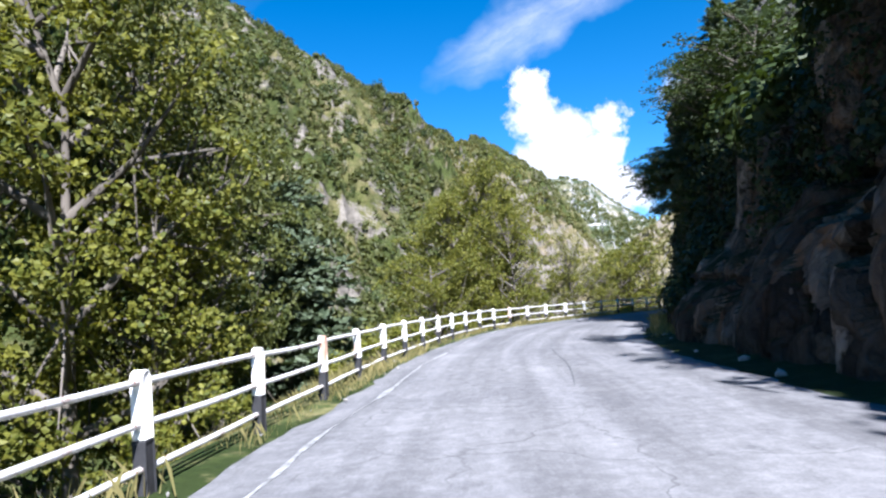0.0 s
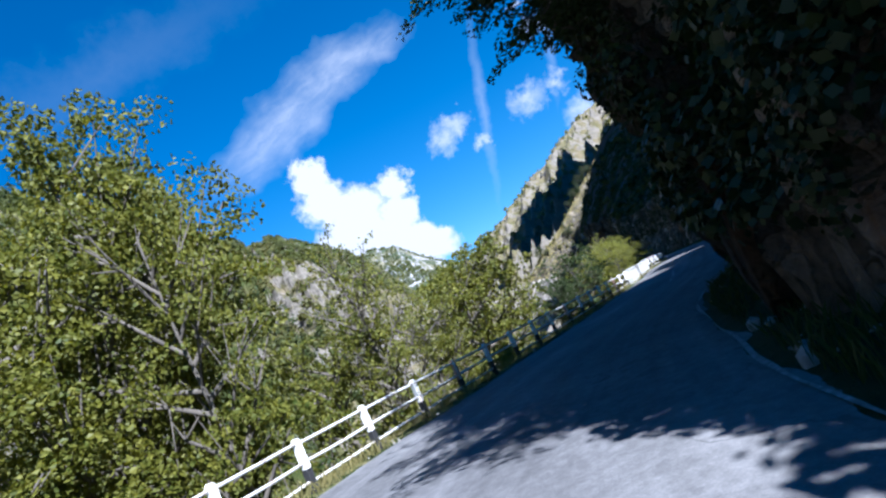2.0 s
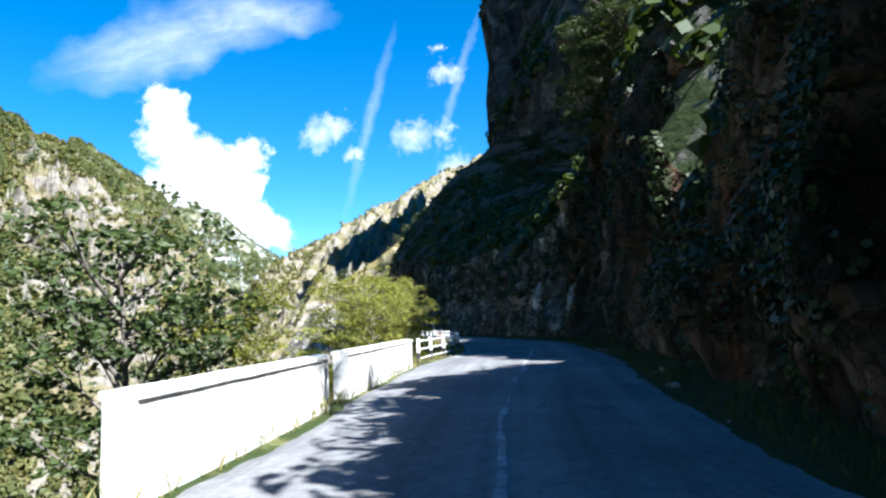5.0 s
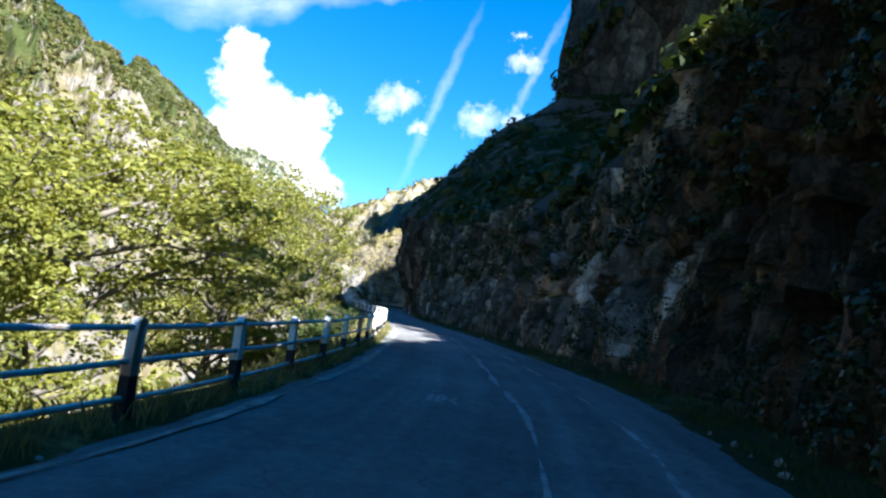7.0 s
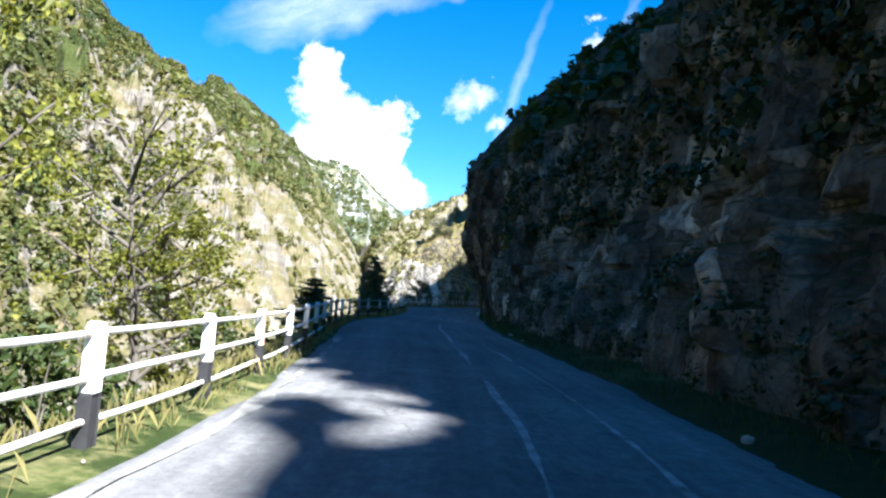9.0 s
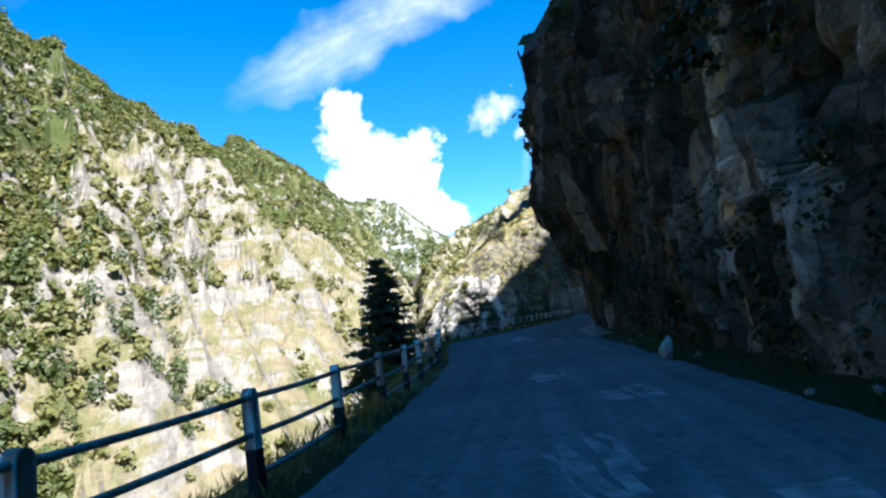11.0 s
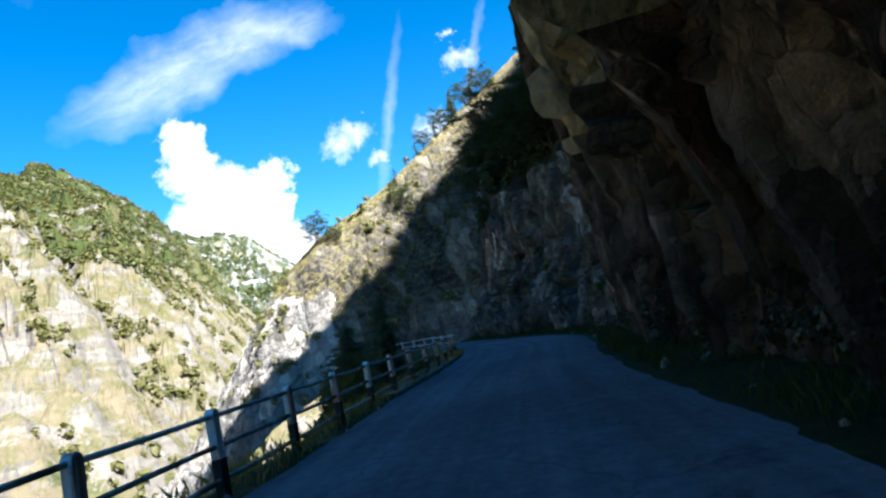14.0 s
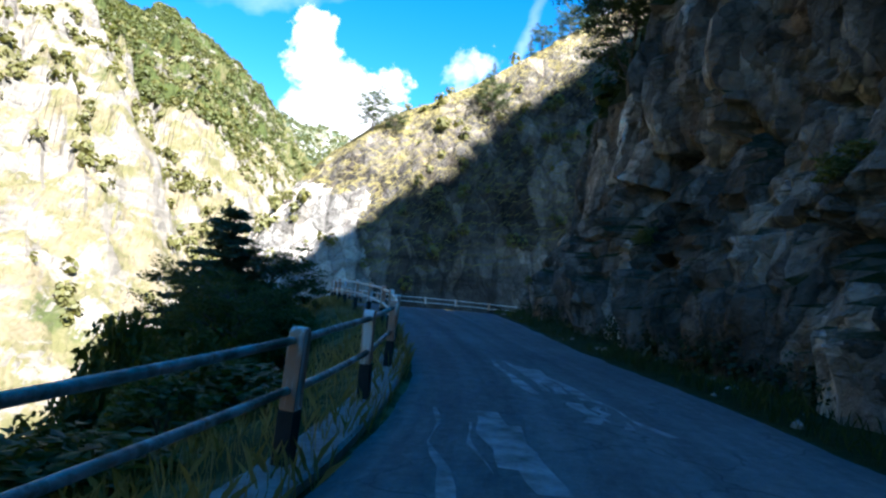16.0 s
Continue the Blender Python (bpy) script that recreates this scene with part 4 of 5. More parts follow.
def build_railing():
    rng = random.Random(4)
    seg = np.linalg.norm(np.diff(LC, axis=0), axis=1)
    s = np.concatenate([[0], np.cumsum(seg)])
    # measured posts (place along y) and the number of spans to the next of them
    known = [(5.64, 3), (13.34, 3), (20.93, 3), (28.23, 3), (34.91, 3), (40.73, 3), (45.98, 3), (51.25, 3), (56.81, 2), (60.7, 2), (64.71, 11), (87.27, 3), (93.08, 3), (99.55, 2), (104.01, 2), (108.51, 3), (115.34, 2), (119.95, 11), (147.07, 2), (151.76, 2), (156.66, 2), (161.7, 4), (171.43, 2), (176.37, 2), (181.34, 1), (184.03, 2), (188.45, 2), (192.59, 3), (198.55, 3), (204.66, 2), (208.75, 2), (212.89, 2), (217.01, 2), (221.1, 2), (225.25, 1), (227.49, 1), (229.78, 0)]
    top = int(np.argmax(LC[:, 1] > 240))
    rising = (LC[:top, 1], s[:top])
    at = [float(np.interp(y, *rising)) for y, _ in known]
    places = list(np.arange(at[0] - 20 * SPAN, at[0] - 1, SPAN))
    for k, (_, spans) in enumerate(known[:-1]):
        places += list(np.linspace(at[k], at[k + 1], spans, endpoint=False))
    places += list(np.arange(at[-1], s[-1] - 4, SPAN))
    upper, lower = post_mesh(KNEE, POST_H, True, M_POST, "post"), post_mesh(-0.5, KNEE + 0.002, False, M_BLACK, "black_foot")
    stained = post_mesh(KNEE, POST_H, True, M_POST_RUSTY, "post")
    pipes = [pipe_mesh(SPAN, 0.030, sag, m) for m in (M_PIPE, M_RUST) for sag in (0.006, -0.006, 0.015)]
    root = tagged(new("railing"), "white and black concrete posts with three rusty white pipes", "railing")
    pts = [np.array((np.interp(q, s, LC[:, 0]), np.interp(q, s, LC[:, 1]), float(road_z(np.interp(q, s, LU))))) for q in places]
    for i, p in enumerate(pts):
        if WALL_GAP[0] < p[1] < WALL_GAP[1]:
            continue
        d = pts[min(i + 1, len(pts) - 1)] - pts[max(i - 1, 0)]
        turn = math.degrees(math.atan2(-d[0], d[1]))
        worn = i % 5 == 2 or (p[1] > 140 and i % 3 != 0) or p[1] > 216
        ob = new("post", stained if worn else upper)
        ob.parent = root
        ob.matrix_basis = pose(*p, rng.uniform(-1.6, 1.6), rng.uniform(-2.2, 1.2), turn)
        foot = new("black_foot", lower)
        foot.parent = ob
        foot["label"] = "black painted post foot"
        if i + 1 < len(pts) and not WALL_GAP[0] < pts[i + 1][1] < WALL_GAP[1]:
            for k, h in enumerate((0.91, 0.56, 0.20)):
                if k == 2 and (rng.random() < 0.12 or p[1] > 222):
                    continue
                a = Vector(p) + Vector((0, 0, h + rng.uniform(-0.012, 0.012)))
                b = Vector(pts[i + 1]) + Vector((0, 0, h + rng.uniform(-0.012, 0.012)))
                y = (b - a)
                x = y.cross(Vector((0, 0, 1))).normalized()
                z = x.cross(y.normalized())
                m = Matrix((x, y / SPAN, z)).transposed().to_4x4()
                m.translation = a
                rail = new("pipe", pipes[rng.randrange(3) + (3 if 138 < p[1] < 231 and rng.random() < 0.9 else 0)])
                rail.parent = root
                rail.matrix_basis = m


WALL_GAP = (67.0, 83.6)


def parapet(y0, y1, label):
    """A low whitewashed wall in place of the railing."""
    u = np.linspace(station_of(y0), station_of(y1), 14)
    c = along(LC, LU, u)
    n = normals(c, 3)
    prof = [(-0.17, -0.6), (-0.17, 0.93), (-0.21, 0.94), (-0.21, 1.02), (0.0, 1.05), (0.21, 1.02), (0.21, 0.94), (0.17, 0.93), (0.17, -0.6)]
    p = np.zeros((len(u), len(prof), 3))
    for k, (o, z) in enumerate(prof):
        p[:, k, :2] = c + n * o
        p[:, k, 2] = z
    q = p.reshape(-1, 3)
    q += 0.012 * np.stack([fbm(q / 0.6, 2, 5), fbm(q / 0.6, 2, 6), fbm(q / 0.6, 2, 7)], 1)
    f = grid_faces(len(u), len(prof))
    k = len(prof)
    me = mesh_of("parapet", q, f[:, ::-1], M_WHITE)
    bm = bmesh.new()
    bm.from_mesh(me)
    bm.verts.ensure_lookup_table()
    bm.faces.new([bm.verts[i] for i in range(k)])
    bm.faces.new([bm.verts[(len(u) - 1) * k + i] for i in range(k)][::-1])
    bm.to_mesh(me)
    bm.free()
    tagged(new("parapet", me), label, "wall", "parapet walls")


build_railing()
parapet(68.0, 73.6, "low whitewashed masonry parapet wall beside the road")
parapet(75.0, 83.4, "low whitewashed masonry parapet wall beside the road")


# ---- plants ----
def quads_at(c, size, rng, up=0.0, slim=0.62):
    """One folded leaf of four corners at each centre: vertices (n * 4, 3) and faces."""
    n = len(c)
    d = rng.normal(size=(n, 3))
    d[:, 2] *= 1 - 0.5 * up
    d /= np.linalg.norm(d, axis=1)[:, None]
    e = np.cross(d, rng.normal(size=(n, 3)))
    e /= np.linalg.norm(e, axis=1)[:, None]
    nn = np.cross(d, e)
    s = np.broadcast_to(size, (n,))[:, None] * rng.uniform(0.65, 1.25, (n, 1))
    v = np.stack([c - d * s * 0.5, c + e * s * 0.5 * slim + nn * s * 0.12, c + d * s * 0.55, c - e * s * 0.5 * slim + nn * s * 0.12], 1).reshape(-1, 3)
    return v, np.arange(n * 4).reshape(n, 4)


def sprays(c, out, size, rng):
    """One spray of leaves at each centre, its face turned along out."""
    out = out / np.linalg.norm(out, axis=1)[:, None]
    a = np.cross(out, rng.normal(size=out.shape))
    a /= np.linalg.norm(a, axis=1)[:, None]
    b = np.cross(out, a)
    s = (size * rng.uniform(0.65, 1.25, len(c)))[:, None]
    v = np.stack([c - a * s * 0.5, c + b * s * 0.42, c + a * s * 0.55, c - b * s * 0.42], 1).reshape(-1, 3)
    return v, np.arange(len(c) * 4).reshape(-1, 4)


def tube(verts, faces, path, r0, r1, n=6):
    base = len(verts)
    path = [Vector(p) for p in path]
    for k, p in enumerate(path):
        d = (path[min(k + 1, len(path) - 1)] - path[max(k - 1, 0)]).normalized()
        a = d.orthogonal().normalized()
        b = d.cross(a)
        r = r0 + (r1 - r0) * k / (len(path) - 1)
        for i in range(n):
            t = 2 * math.pi * i / n
            verts.append(p + a * r * math.cos(t) + b * r * math.sin(t))
    for k in range(len(path) - 1):
        for i in range(n):
            faces.append((base + k * n + i, base + k * n + (i + 1) % n, base + (k + 1) * n + (i + 1) % n, base + (k + 1) * n + i))


def make_broadleaf(seed, leaves, leaf, mat, bare=0.0):
    """A unit tree, 1 high and about 0.75 wide: trunk with limbs, and a ragged crown of leaves."""
    rng = np.random.default_rng(seed)
    verts, faces = [], []
    bend = rng.normal(0, 0.03, (5, 2)).cumsum(0)
    trunk = [(bend[k][0], bend[k][1], 0.9 * k / 4) for k in range(5)]
    tube(verts, faces, trunk, 0.022, 0.004)
    ends = []
    for k in range(22):
        h = 0.14 + 0.70 * (k + rng.random()) / 22
        t = h / 0.9 * 4
        i = min(int(t), 3)
        f = t - i
        p = Vector(trunk[i]).lerp(Vector(trunk[i + 1]), f)
        a = k * 2.4 + rng.uniform(-0.4, 0.4)
        reach = 0.40 * math.sin(math.pi * (0.15 + 0.80 * h)) ** 0.7 * rng.uniform(0.65, 1.15)
        q = p + Vector((math.cos(a) * reach, math.sin(a) * reach, reach * rng.uniform(0.25, 0.75)))
        m = p.lerp(q, 0.5) + Vector(rng.normal(0, 0.02, 3))
        tube(verts, faces, [p, m, q], 0.009, 0.002, 5)
        ends += [(q, 1.0), (m, 0.7), (p.lerp(q, 0.78), 0.9)]
        for _ in range(4):
            w = m.lerp(q, rng.uniform(0.1, 1.0)) + Vector(rng.normal(0, 0.075, 3))
            tube(verts, faces, [m, w], 0.004, 0.0015, 4)
            ends.append((w, 0.8))
    ends.append((Vector(trunk[-1]) + Vector((0, 0, 0.03)), 0.8))
    keep = [e for e in ends if rng.random() > bare]
    c = []
    per = leaves // len(keep)
    for q, w in keep:
        g = rng.normal(0, 1, (int(per * w * rng.uniform(0.5, 1.4)), 3))
        g /= np.maximum(1, np.linalg.norm(g, axis=1)[:, None] / 1.7)
        g = g * np.array((0.052, 0.052, 0.011)) * rng.uniform(0.7, 1.3)
        sag = np.array((q[0], q[1])) * rng.uniform(-0.6, 0.9) + rng.normal(0, 0.22, 2)
        g[:, 2] -= g[:, 0] * sag[0] + g[:, 1] * sag[1]
        c.append(np.array(q) + g)
    c = np.vstack(c)
    v, f = quads_at(c, leaf, rng, 1.5)
    return mesh_of("trunk", np.array([tuple(p) for p in verts]), np.array([(*q,) for q in faces]), M_BARK, True), mesh_of("crown", v, f, mat)


def make_conifer(seed, mat, whorls=15, droop=0.22, arms=11, steps=10, tufts=5, big=1.55):
    rng = np.random.default_rng(seed)
    verts, faces, c, s = [], [], [], []
    tube(verts, faces, [(0, 0, 0), (0.004, 0, 0.5), (0, 0.004, 1.0)], 0.02, 0.003)
    for k in range(whorls):
        h = 0.08 + 0.9 * k / (whorls - 1)
        reach = (0.31 * (1 - h) ** 0.7 + 0.018) * rng.uniform(0.72, 1.2)
        for j in range(arms):
            a = rng.uniform(0, 2 * math.pi)
            r = reach * rng.uniform(0.45, 1.15) * (1 + 0.22 * math.sin(3 * a + 5 * h + seed))
            tip = Vector((math.cos(a) * r, math.sin(a) * r, h - droop * r * rng.uniform(0.1, 1.3) + 0.02))
            h2 = h + rng.uniform(-0.055, 0.055) * (1.25 - h)
            tip.z += h2 - h
            root = Vector((0, 0, h2))
            tube(verts, faces, [root, tip], 0.0045, 0.0012, 4)
            for t in np.linspace(0.25, 1.02, steps):
                p = root.lerp(tip, t)
                for _ in range(tufts):
                    c.append(np.array(p) + rng.normal(0, 0.015, 3) * np.array((1, 1, 0.5)))
                    s.append((0.017 + 0.027 * (1 - h)) * big)
    v, f = quads_at(np.array(c), np.array(s), rng, 0.8, 0.5)
    return mesh_of("trunk", np.array([tuple(p) for p in verts]), np.array([(*q,) for q in faces]), M_BARK, True), mesh_of("crown", v, f, mat)


def make_shrub(seed, leaves, leaf, mat):
    """A unit shrub, 1 wide: stems from the ground and ragged clumps of leaves."""
    rng = np.random.default_rng(seed)
    verts, faces, c = [], [], []
    for k in range(13):
        a, r = rng.uniform(0, 6.28), rng.uniform(0.08, 0.45)
        tip = Vector((math.cos(a) * r, math.sin(a) * r, rng.uniform(0.3, 0.85) * (1.1 - r)))
        tube(verts, faces, [(0, 0, 0), tip * 0.55 + Vector((0, 0, 0.06)), tip], 0.012, 0.003, 4)
        g = rng.normal(0, 1, (leaves // 13, 3))
        g /= np.maximum(1, np.linalg.norm(g, axis=1)[:, None] / 1.8)
        c.append(np.array(tip) + g * np.array((0.10, 0.10, 0.075)) * rng.uniform(0.7, 1.3))
    v, f = quads_at(np.vstack(c), leaf, rng, 0.3)
    return mesh_of("stem", np.array([tuple(p) for p in verts]), np.array([(*q,) for q in faces]), M_BARK, True), mesh_of("foliage", v, f, mat)


KINDS = {
    "near": [make_broadleaf(k, 24000, 0.0165, M_LEAF) for k in (1, 3)],
    "olive": [make_broadleaf(k, 24000, 0.0165, M_LEAF_OLIVE) for k in (1, 3)],
    "dull": [make_broadleaf(k, 10000, 0.025, M_LEAF_OLIVE) for k in (1, 2, 3)],
    "gold": [make_broadleaf(k, 24000, 0.0165, M_LEAF_GOLD) for k in (1, 3)],
    "thin_gold": [make_broadleaf(k, 5000, 0.021, M_LEAF_GOLD, 0.35) for k in (6, 7)],
    "light": [make_broadleaf(k, 10000, 0.025, M_LEAF) for k in (1, 2, 3)],
    "dark": [make_broadleaf(k, 6000, 0.03, M_LEAF_DARK) for k in (4, 5)],
    "dense": [make_broadleaf(k, 18000, 0.021, M_LEAF_DARK) for k in (4,)],
    "sparse": [make_broadleaf(k, 5000, 0.021, M_LEAF, 0.35) for k in (6, 7)],
    "conifer": [make_conifer(k, M_NEEDLE) for k in (8, 9, 10)],
    "far_conifer": [make_conifer(k, M_NEEDLE, 12, 0.25, 5, 6, 3, 1.5) for k in (18, 19)],
    "shrub": [make_shrub(k, 800, 0.08, M_LEAF) for k in (11, 12)] + [make_shrub(k, 800, 0.085, M_LEAF_DARK) for k in (13, 14)],
    "bush": [make_shrub(k, 1500, 0.07, M_LEAF_OLIVE) for k in (23, 24)],
    "scrub": [make_shrub(k, 700, 0.11, M_SHRUB) for k in (15, 16, 17)],
}
pick = random.Random(12)
LABELS = {"dull": ("broadleaf_tree", "large olive-green broadleaf tree on the bank", "tree"), "olive": ("broadleaf_tree", "tall broadleaf tree with dull olive-green foliage", "tree"), "gold": ("broadleaf_tree", "leafy broadleaf tree with pale yellow-green sunlit foliage", "tree"),
          "thin_gold": ("broadleaf_tree", "thin roadside tree with sparse yellow-green leaves", "tree"), "dense": ("broadleaf_tree", "small dark green tree close behind the railing", "tree"), "near": ("broadleaf_tree", "tall leafy broadleaf tree with sunlit yellow-green foliage", "tree"), "light": ("broadleaf_tree", "leafy broadleaf tree with yellow-green foliage below the railing", "tree"), "dark": ("broadleaf_tree", "dense dark green broadleaf tree on the rocks", "tree"),
          "far_conifer": ("conifer_tree", "small dark conifer on the crest of the spur", "tree"), "sparse": ("young_tree", "thin young tree with sparse sunlit leaves", "tree"), "conifer": ("conifer_tree", "dark green conifer on the bank below the railing", "tree"),
          "shrub": ("shrub", "leafy green shrub on the roadside bank", "shrub"), "bush": ("shrub", "dense dark green bush on the bank below the railing", "shrub"), "scrub": ("shrub", "dark scrubby bush rooted in the cliff", "shrub")}


TREES = ("near", "dull", "olive", "gold", "thin_gold", "dense", "light", "dark", "sparse", "conifer", "far_conifer")


def plant(kind, x, y, z, wide, high, label="", lean=None):
    stem, crown = KINDS[kind][pick.randrange(len(KINDS[kind]))]
    name, text, cat = LABELS[kind]
    root = tagged(new(name), label or text, cat, "roadside plants")
    span = {"conifer": 0.62, "far_conifer": 0.62, "shrub": 1.0, "scrub": 1.0, "bush": 1.0}.get(kind, 0.74)
    root.matrix_basis = Matrix.Translation((x, y, z)) @ Euler((radians(pick.uniform(-4, 4)), radians(pick.uniform(-4, 4)), pick.uniform(0, 6.28))).to_matrix().to_4x4() @ Matrix.Diagonal((wide / span, wide / span, high, 1))
    if lean:
        # lean: degrees, and the compass direction (from +y, clockwise) that the tree leans to
        axis = Vector((math.cos(radians(lean[1])), -math.sin(radians(lean[1])), 0))
        root.matrix_basis = Matrix.Translation((x, y, z)) @ Matrix.Rotation(-radians(lean[0]), 4, axis) @ Matrix.Translation((-x, -y, -z)) @ root.matrix_basis
    for me, part_name in ((stem, "trunk" if kind in TREES else "stem"), (crown, "crown" if kind in TREES else "foliage")):
        ob = new(part_name, me)
        ob.parent = root
    return root


BANK_FLAT = BANK.reshape(-1, 3)


def bank_z(x, y):
    d = (BANK_FLAT[:, 0] - x) ** 2 + (BANK_FLAT[:, 1] - y) ** 2
    return float(BANK_FLAT[np.argmin(d), 2])


# trees below the railing: kind, x, y, height of the top over the road, width of the crown
for kind, x, y, top, wide in [
        ("near", -7.4, 11.8, 9.5, 6.0), ("olive", -7.0, 15.8, 10.5, 5.5), ("olive", -6.9, 19.6, 9.0, 5.0), ("dark", -12.5, 13.5, 12, 7), ("dull", -13.5, 21.5, 11, 7), ("dull", -9.5, 5.5, 9, 6),
        ("conifer", -5.4, 23.0, 6.0, 6.6), ("light", -6.0, 13.6, 4.4, 4.0)]:
    z = bank_z(x, y) - 0.2
    plant(kind, x, y, z, wide, top - z)
for kind, x, y, top, wide in [
        ("near", 0.6, 43.0, 8.8, 6.6), ("near", -0.6, 40.0, 4.6, 5.6), ("near", 2.2, 44.0, 10.6, 6.6), ("near", 4.0, 46.4, 11.6, 5.4), ("sparse", 4.8, 42.2, 7.4, 3.4), ("light", 7.4, 50.2, 3.9, 4.0), ("light", 15.6, 60.6, 5.8, 6.0), ("sparse", 12.6, 57.0, 4.4, 3.6), ("light", 13.9, 57.6, 2.9, 3.0),
        ("sparse", 9.6, 49.6, 6.2, 3.2), ("sparse", 10.2, 51.0, 4.4, 3.4), ("light", 17.8, 62.6, 6.3, 5.4), ("dense", 21.5, 61.9, 2.3, 2.0), ("dense", 23.1, 63.6, 1.8, 1.7), ("dark", 31.0, 77.6, 4.3, 4.6), ("light", 34.0, 83.0, 3.2, 4.0)]:
    z = bank_z(x, y) - 0.2
    plant(kind, x, y, z, wide, top - z)
for kind, x, y, top, wide in [
        ("gold", 48.6, 103.0, 5.4, 7.6), ("gold", 52.0, 108.4, 5.0, 5.4), ("gold", 45.6, 97.6, 3.6, 4.6), ("thin_gold", 53.4, 112.4, 6.2, 5.0), ("thin_gold", 56.2, 117.0, 6.6, 5.2), ("thin_gold", 60.2, 126.2, 7.6, 4.2),
        ("sparse", 63.4, 136.4, 6.0, 4.6), ("light", 64.6, 139.8, 3.6, 4.0),
        ("conifer", 71.0, 154.9, 1.8, 5.0), ("conifer", 71.7, 157.4, 1.1, 1.5), ("conifer", 82.8, 186.6, 5.0, 5.4), ("conifer", 84.0, 197.3, 3.5, 3.6), ("dense", 87.8, 200.2, 1.9, 2.2), ("dense", 90.6, 195.9, 3.3, 2.3)]:
    z = bank_z(x, y) - 0.2
    plant(kind, x, y, z, wide, top - z)
for kind, x, y, top, wide in [
        ("conifer", 95.4, 205.8, 2.0, 3.2), ("conifer", 107.6, 222.4, 2.9, 2.1), ("olive", 113.4, 239.0, 0.9, 2.6), ("conifer", 113.3, 244.6, 2.7, 5.4), ("olive", 113.0, 241.8, 1.1, 3.6),
        ("dense", 114.8, 246.8, 1.7, 3.2)]:
    z = bank_z(x, y) - 0.2
    plant(kind, x, y, z, wide, top - z)

# undergrowth on the bank
for k in range(150):
    u = pick.uniform(1.6, 29.0)
    dense = 1.0 if u < 10.5 or 13.2 < u < 18.2 else 0.32
    if pick.random() > dense:
        continue
    c = along(LC, LU, np.array([u]))[0]
    d = along(LC, LU, np.array([u + 0.05]))[0] - c
    n = np.array((-d[1], d[0])) / np.linalg.norm(d)
    o = pick.uniform(1.3, 5.5) ** 1.0
    x, y = c + n * o
    wide = pick.uniform(0.9, 2.0) + 0.12 * o
    plant("shrub", x, y, bank_z(x, y) - 0.1, wide, wide * pick.uniform(0.7, 1.15))

for k in range(26):
    y = 227 + 21 * (k + pick.random()) / 26
    c = along(LC, LU, np.array([station_of(y)]))[0]
    x = c[0] - pick.uniform(1.6, 6.0)
    wide = pick.uniform(1.6, 2.8)
    z = bank_z(x, y) - 0.2
    plant("bush", x, y, z, wide, max(0.9, (pick.uniform(0.0, 0.7) if y > 236 else pick.uniform(-1.2, -0.4)) - z))


def edging(y0, y1):
    """A low broken concrete strip under the posts."""
    u = np.linspace(station_of(y0), station_of(y1), 40)
    c = along(LC, LU, u)
    n = normals(c, 3)
    prof = [(-0.16, -0.3), (-0.16, 0.05), (-0.13, 0.075), (0.20, 0.07), (0.23, 0.045), (0.23, -0.3)]
    p = np.zeros((len(u), len(prof), 3))
    for k, (o, z) in enumerate(prof):
        p[:, k, :2] = c + n * o
        p[:, k, 2] = z
    q = p.reshape(-1, 3)
    q += 0.02 * np.stack([fbm(q / 0.5, 2, 15), fbm(q / 0.5, 2, 16), fbm(q / 0.5, 2, 17)], 1)
    tagged(sheet("concrete_edging", p, M_STONE, False, True), "low worn concrete edging under the railing posts", "kerb", kind="structure")


edging(214.0, 234.0)


# trees and bushes over the cliff
def wall_top(u, row):
    i = int(np.clip((u - WALL_FROM) / (WALL_TO - WALL_FROM) * (P_HILL.shape[0] - 1), 0, P_HILL.shape[0] - 1))
    return P_HILL[i, row]


for kind, u, row, wide, high in [
("dark", 2.1, 9, 3.2, 3.0), ("dark", 2.6, 5, 5.0, 6), ("dark", 3.2, 8, 3.4, 3.6), ("conifer", 4.3, 8, 3.4, 5), ("dark", 3.8, 8, 3.4, 3.4), ("conifer", 4.9, 6, 3.4, 4.4),
        ("dark", 5.5, 2, 4.2, 4.4), ("dark", 5.9, 1, 4.0, 3.8), ("conifer", 6.1, 6, 3.6, 4.5), ("conifer", 6.35, 3, 3.6, 4.4), ("conifer", 6.6, 2, 3.6, 4.6), ("dark", 6.3, 1, 3.8, 3.2),
        ("dark", 6.6, 1, 3.6, 3.2), ("dark", 7.0, 1, 3.4, 3)]:
    p = wall_top(u, row)
    plant(kind, p[0], p[1], p[2] - 0.3, wide, high)
plant("near", 36.2, 64.6, 8.6, 3.0, 5.8, "sunlit yellow-green tree on the crest of the cliff")
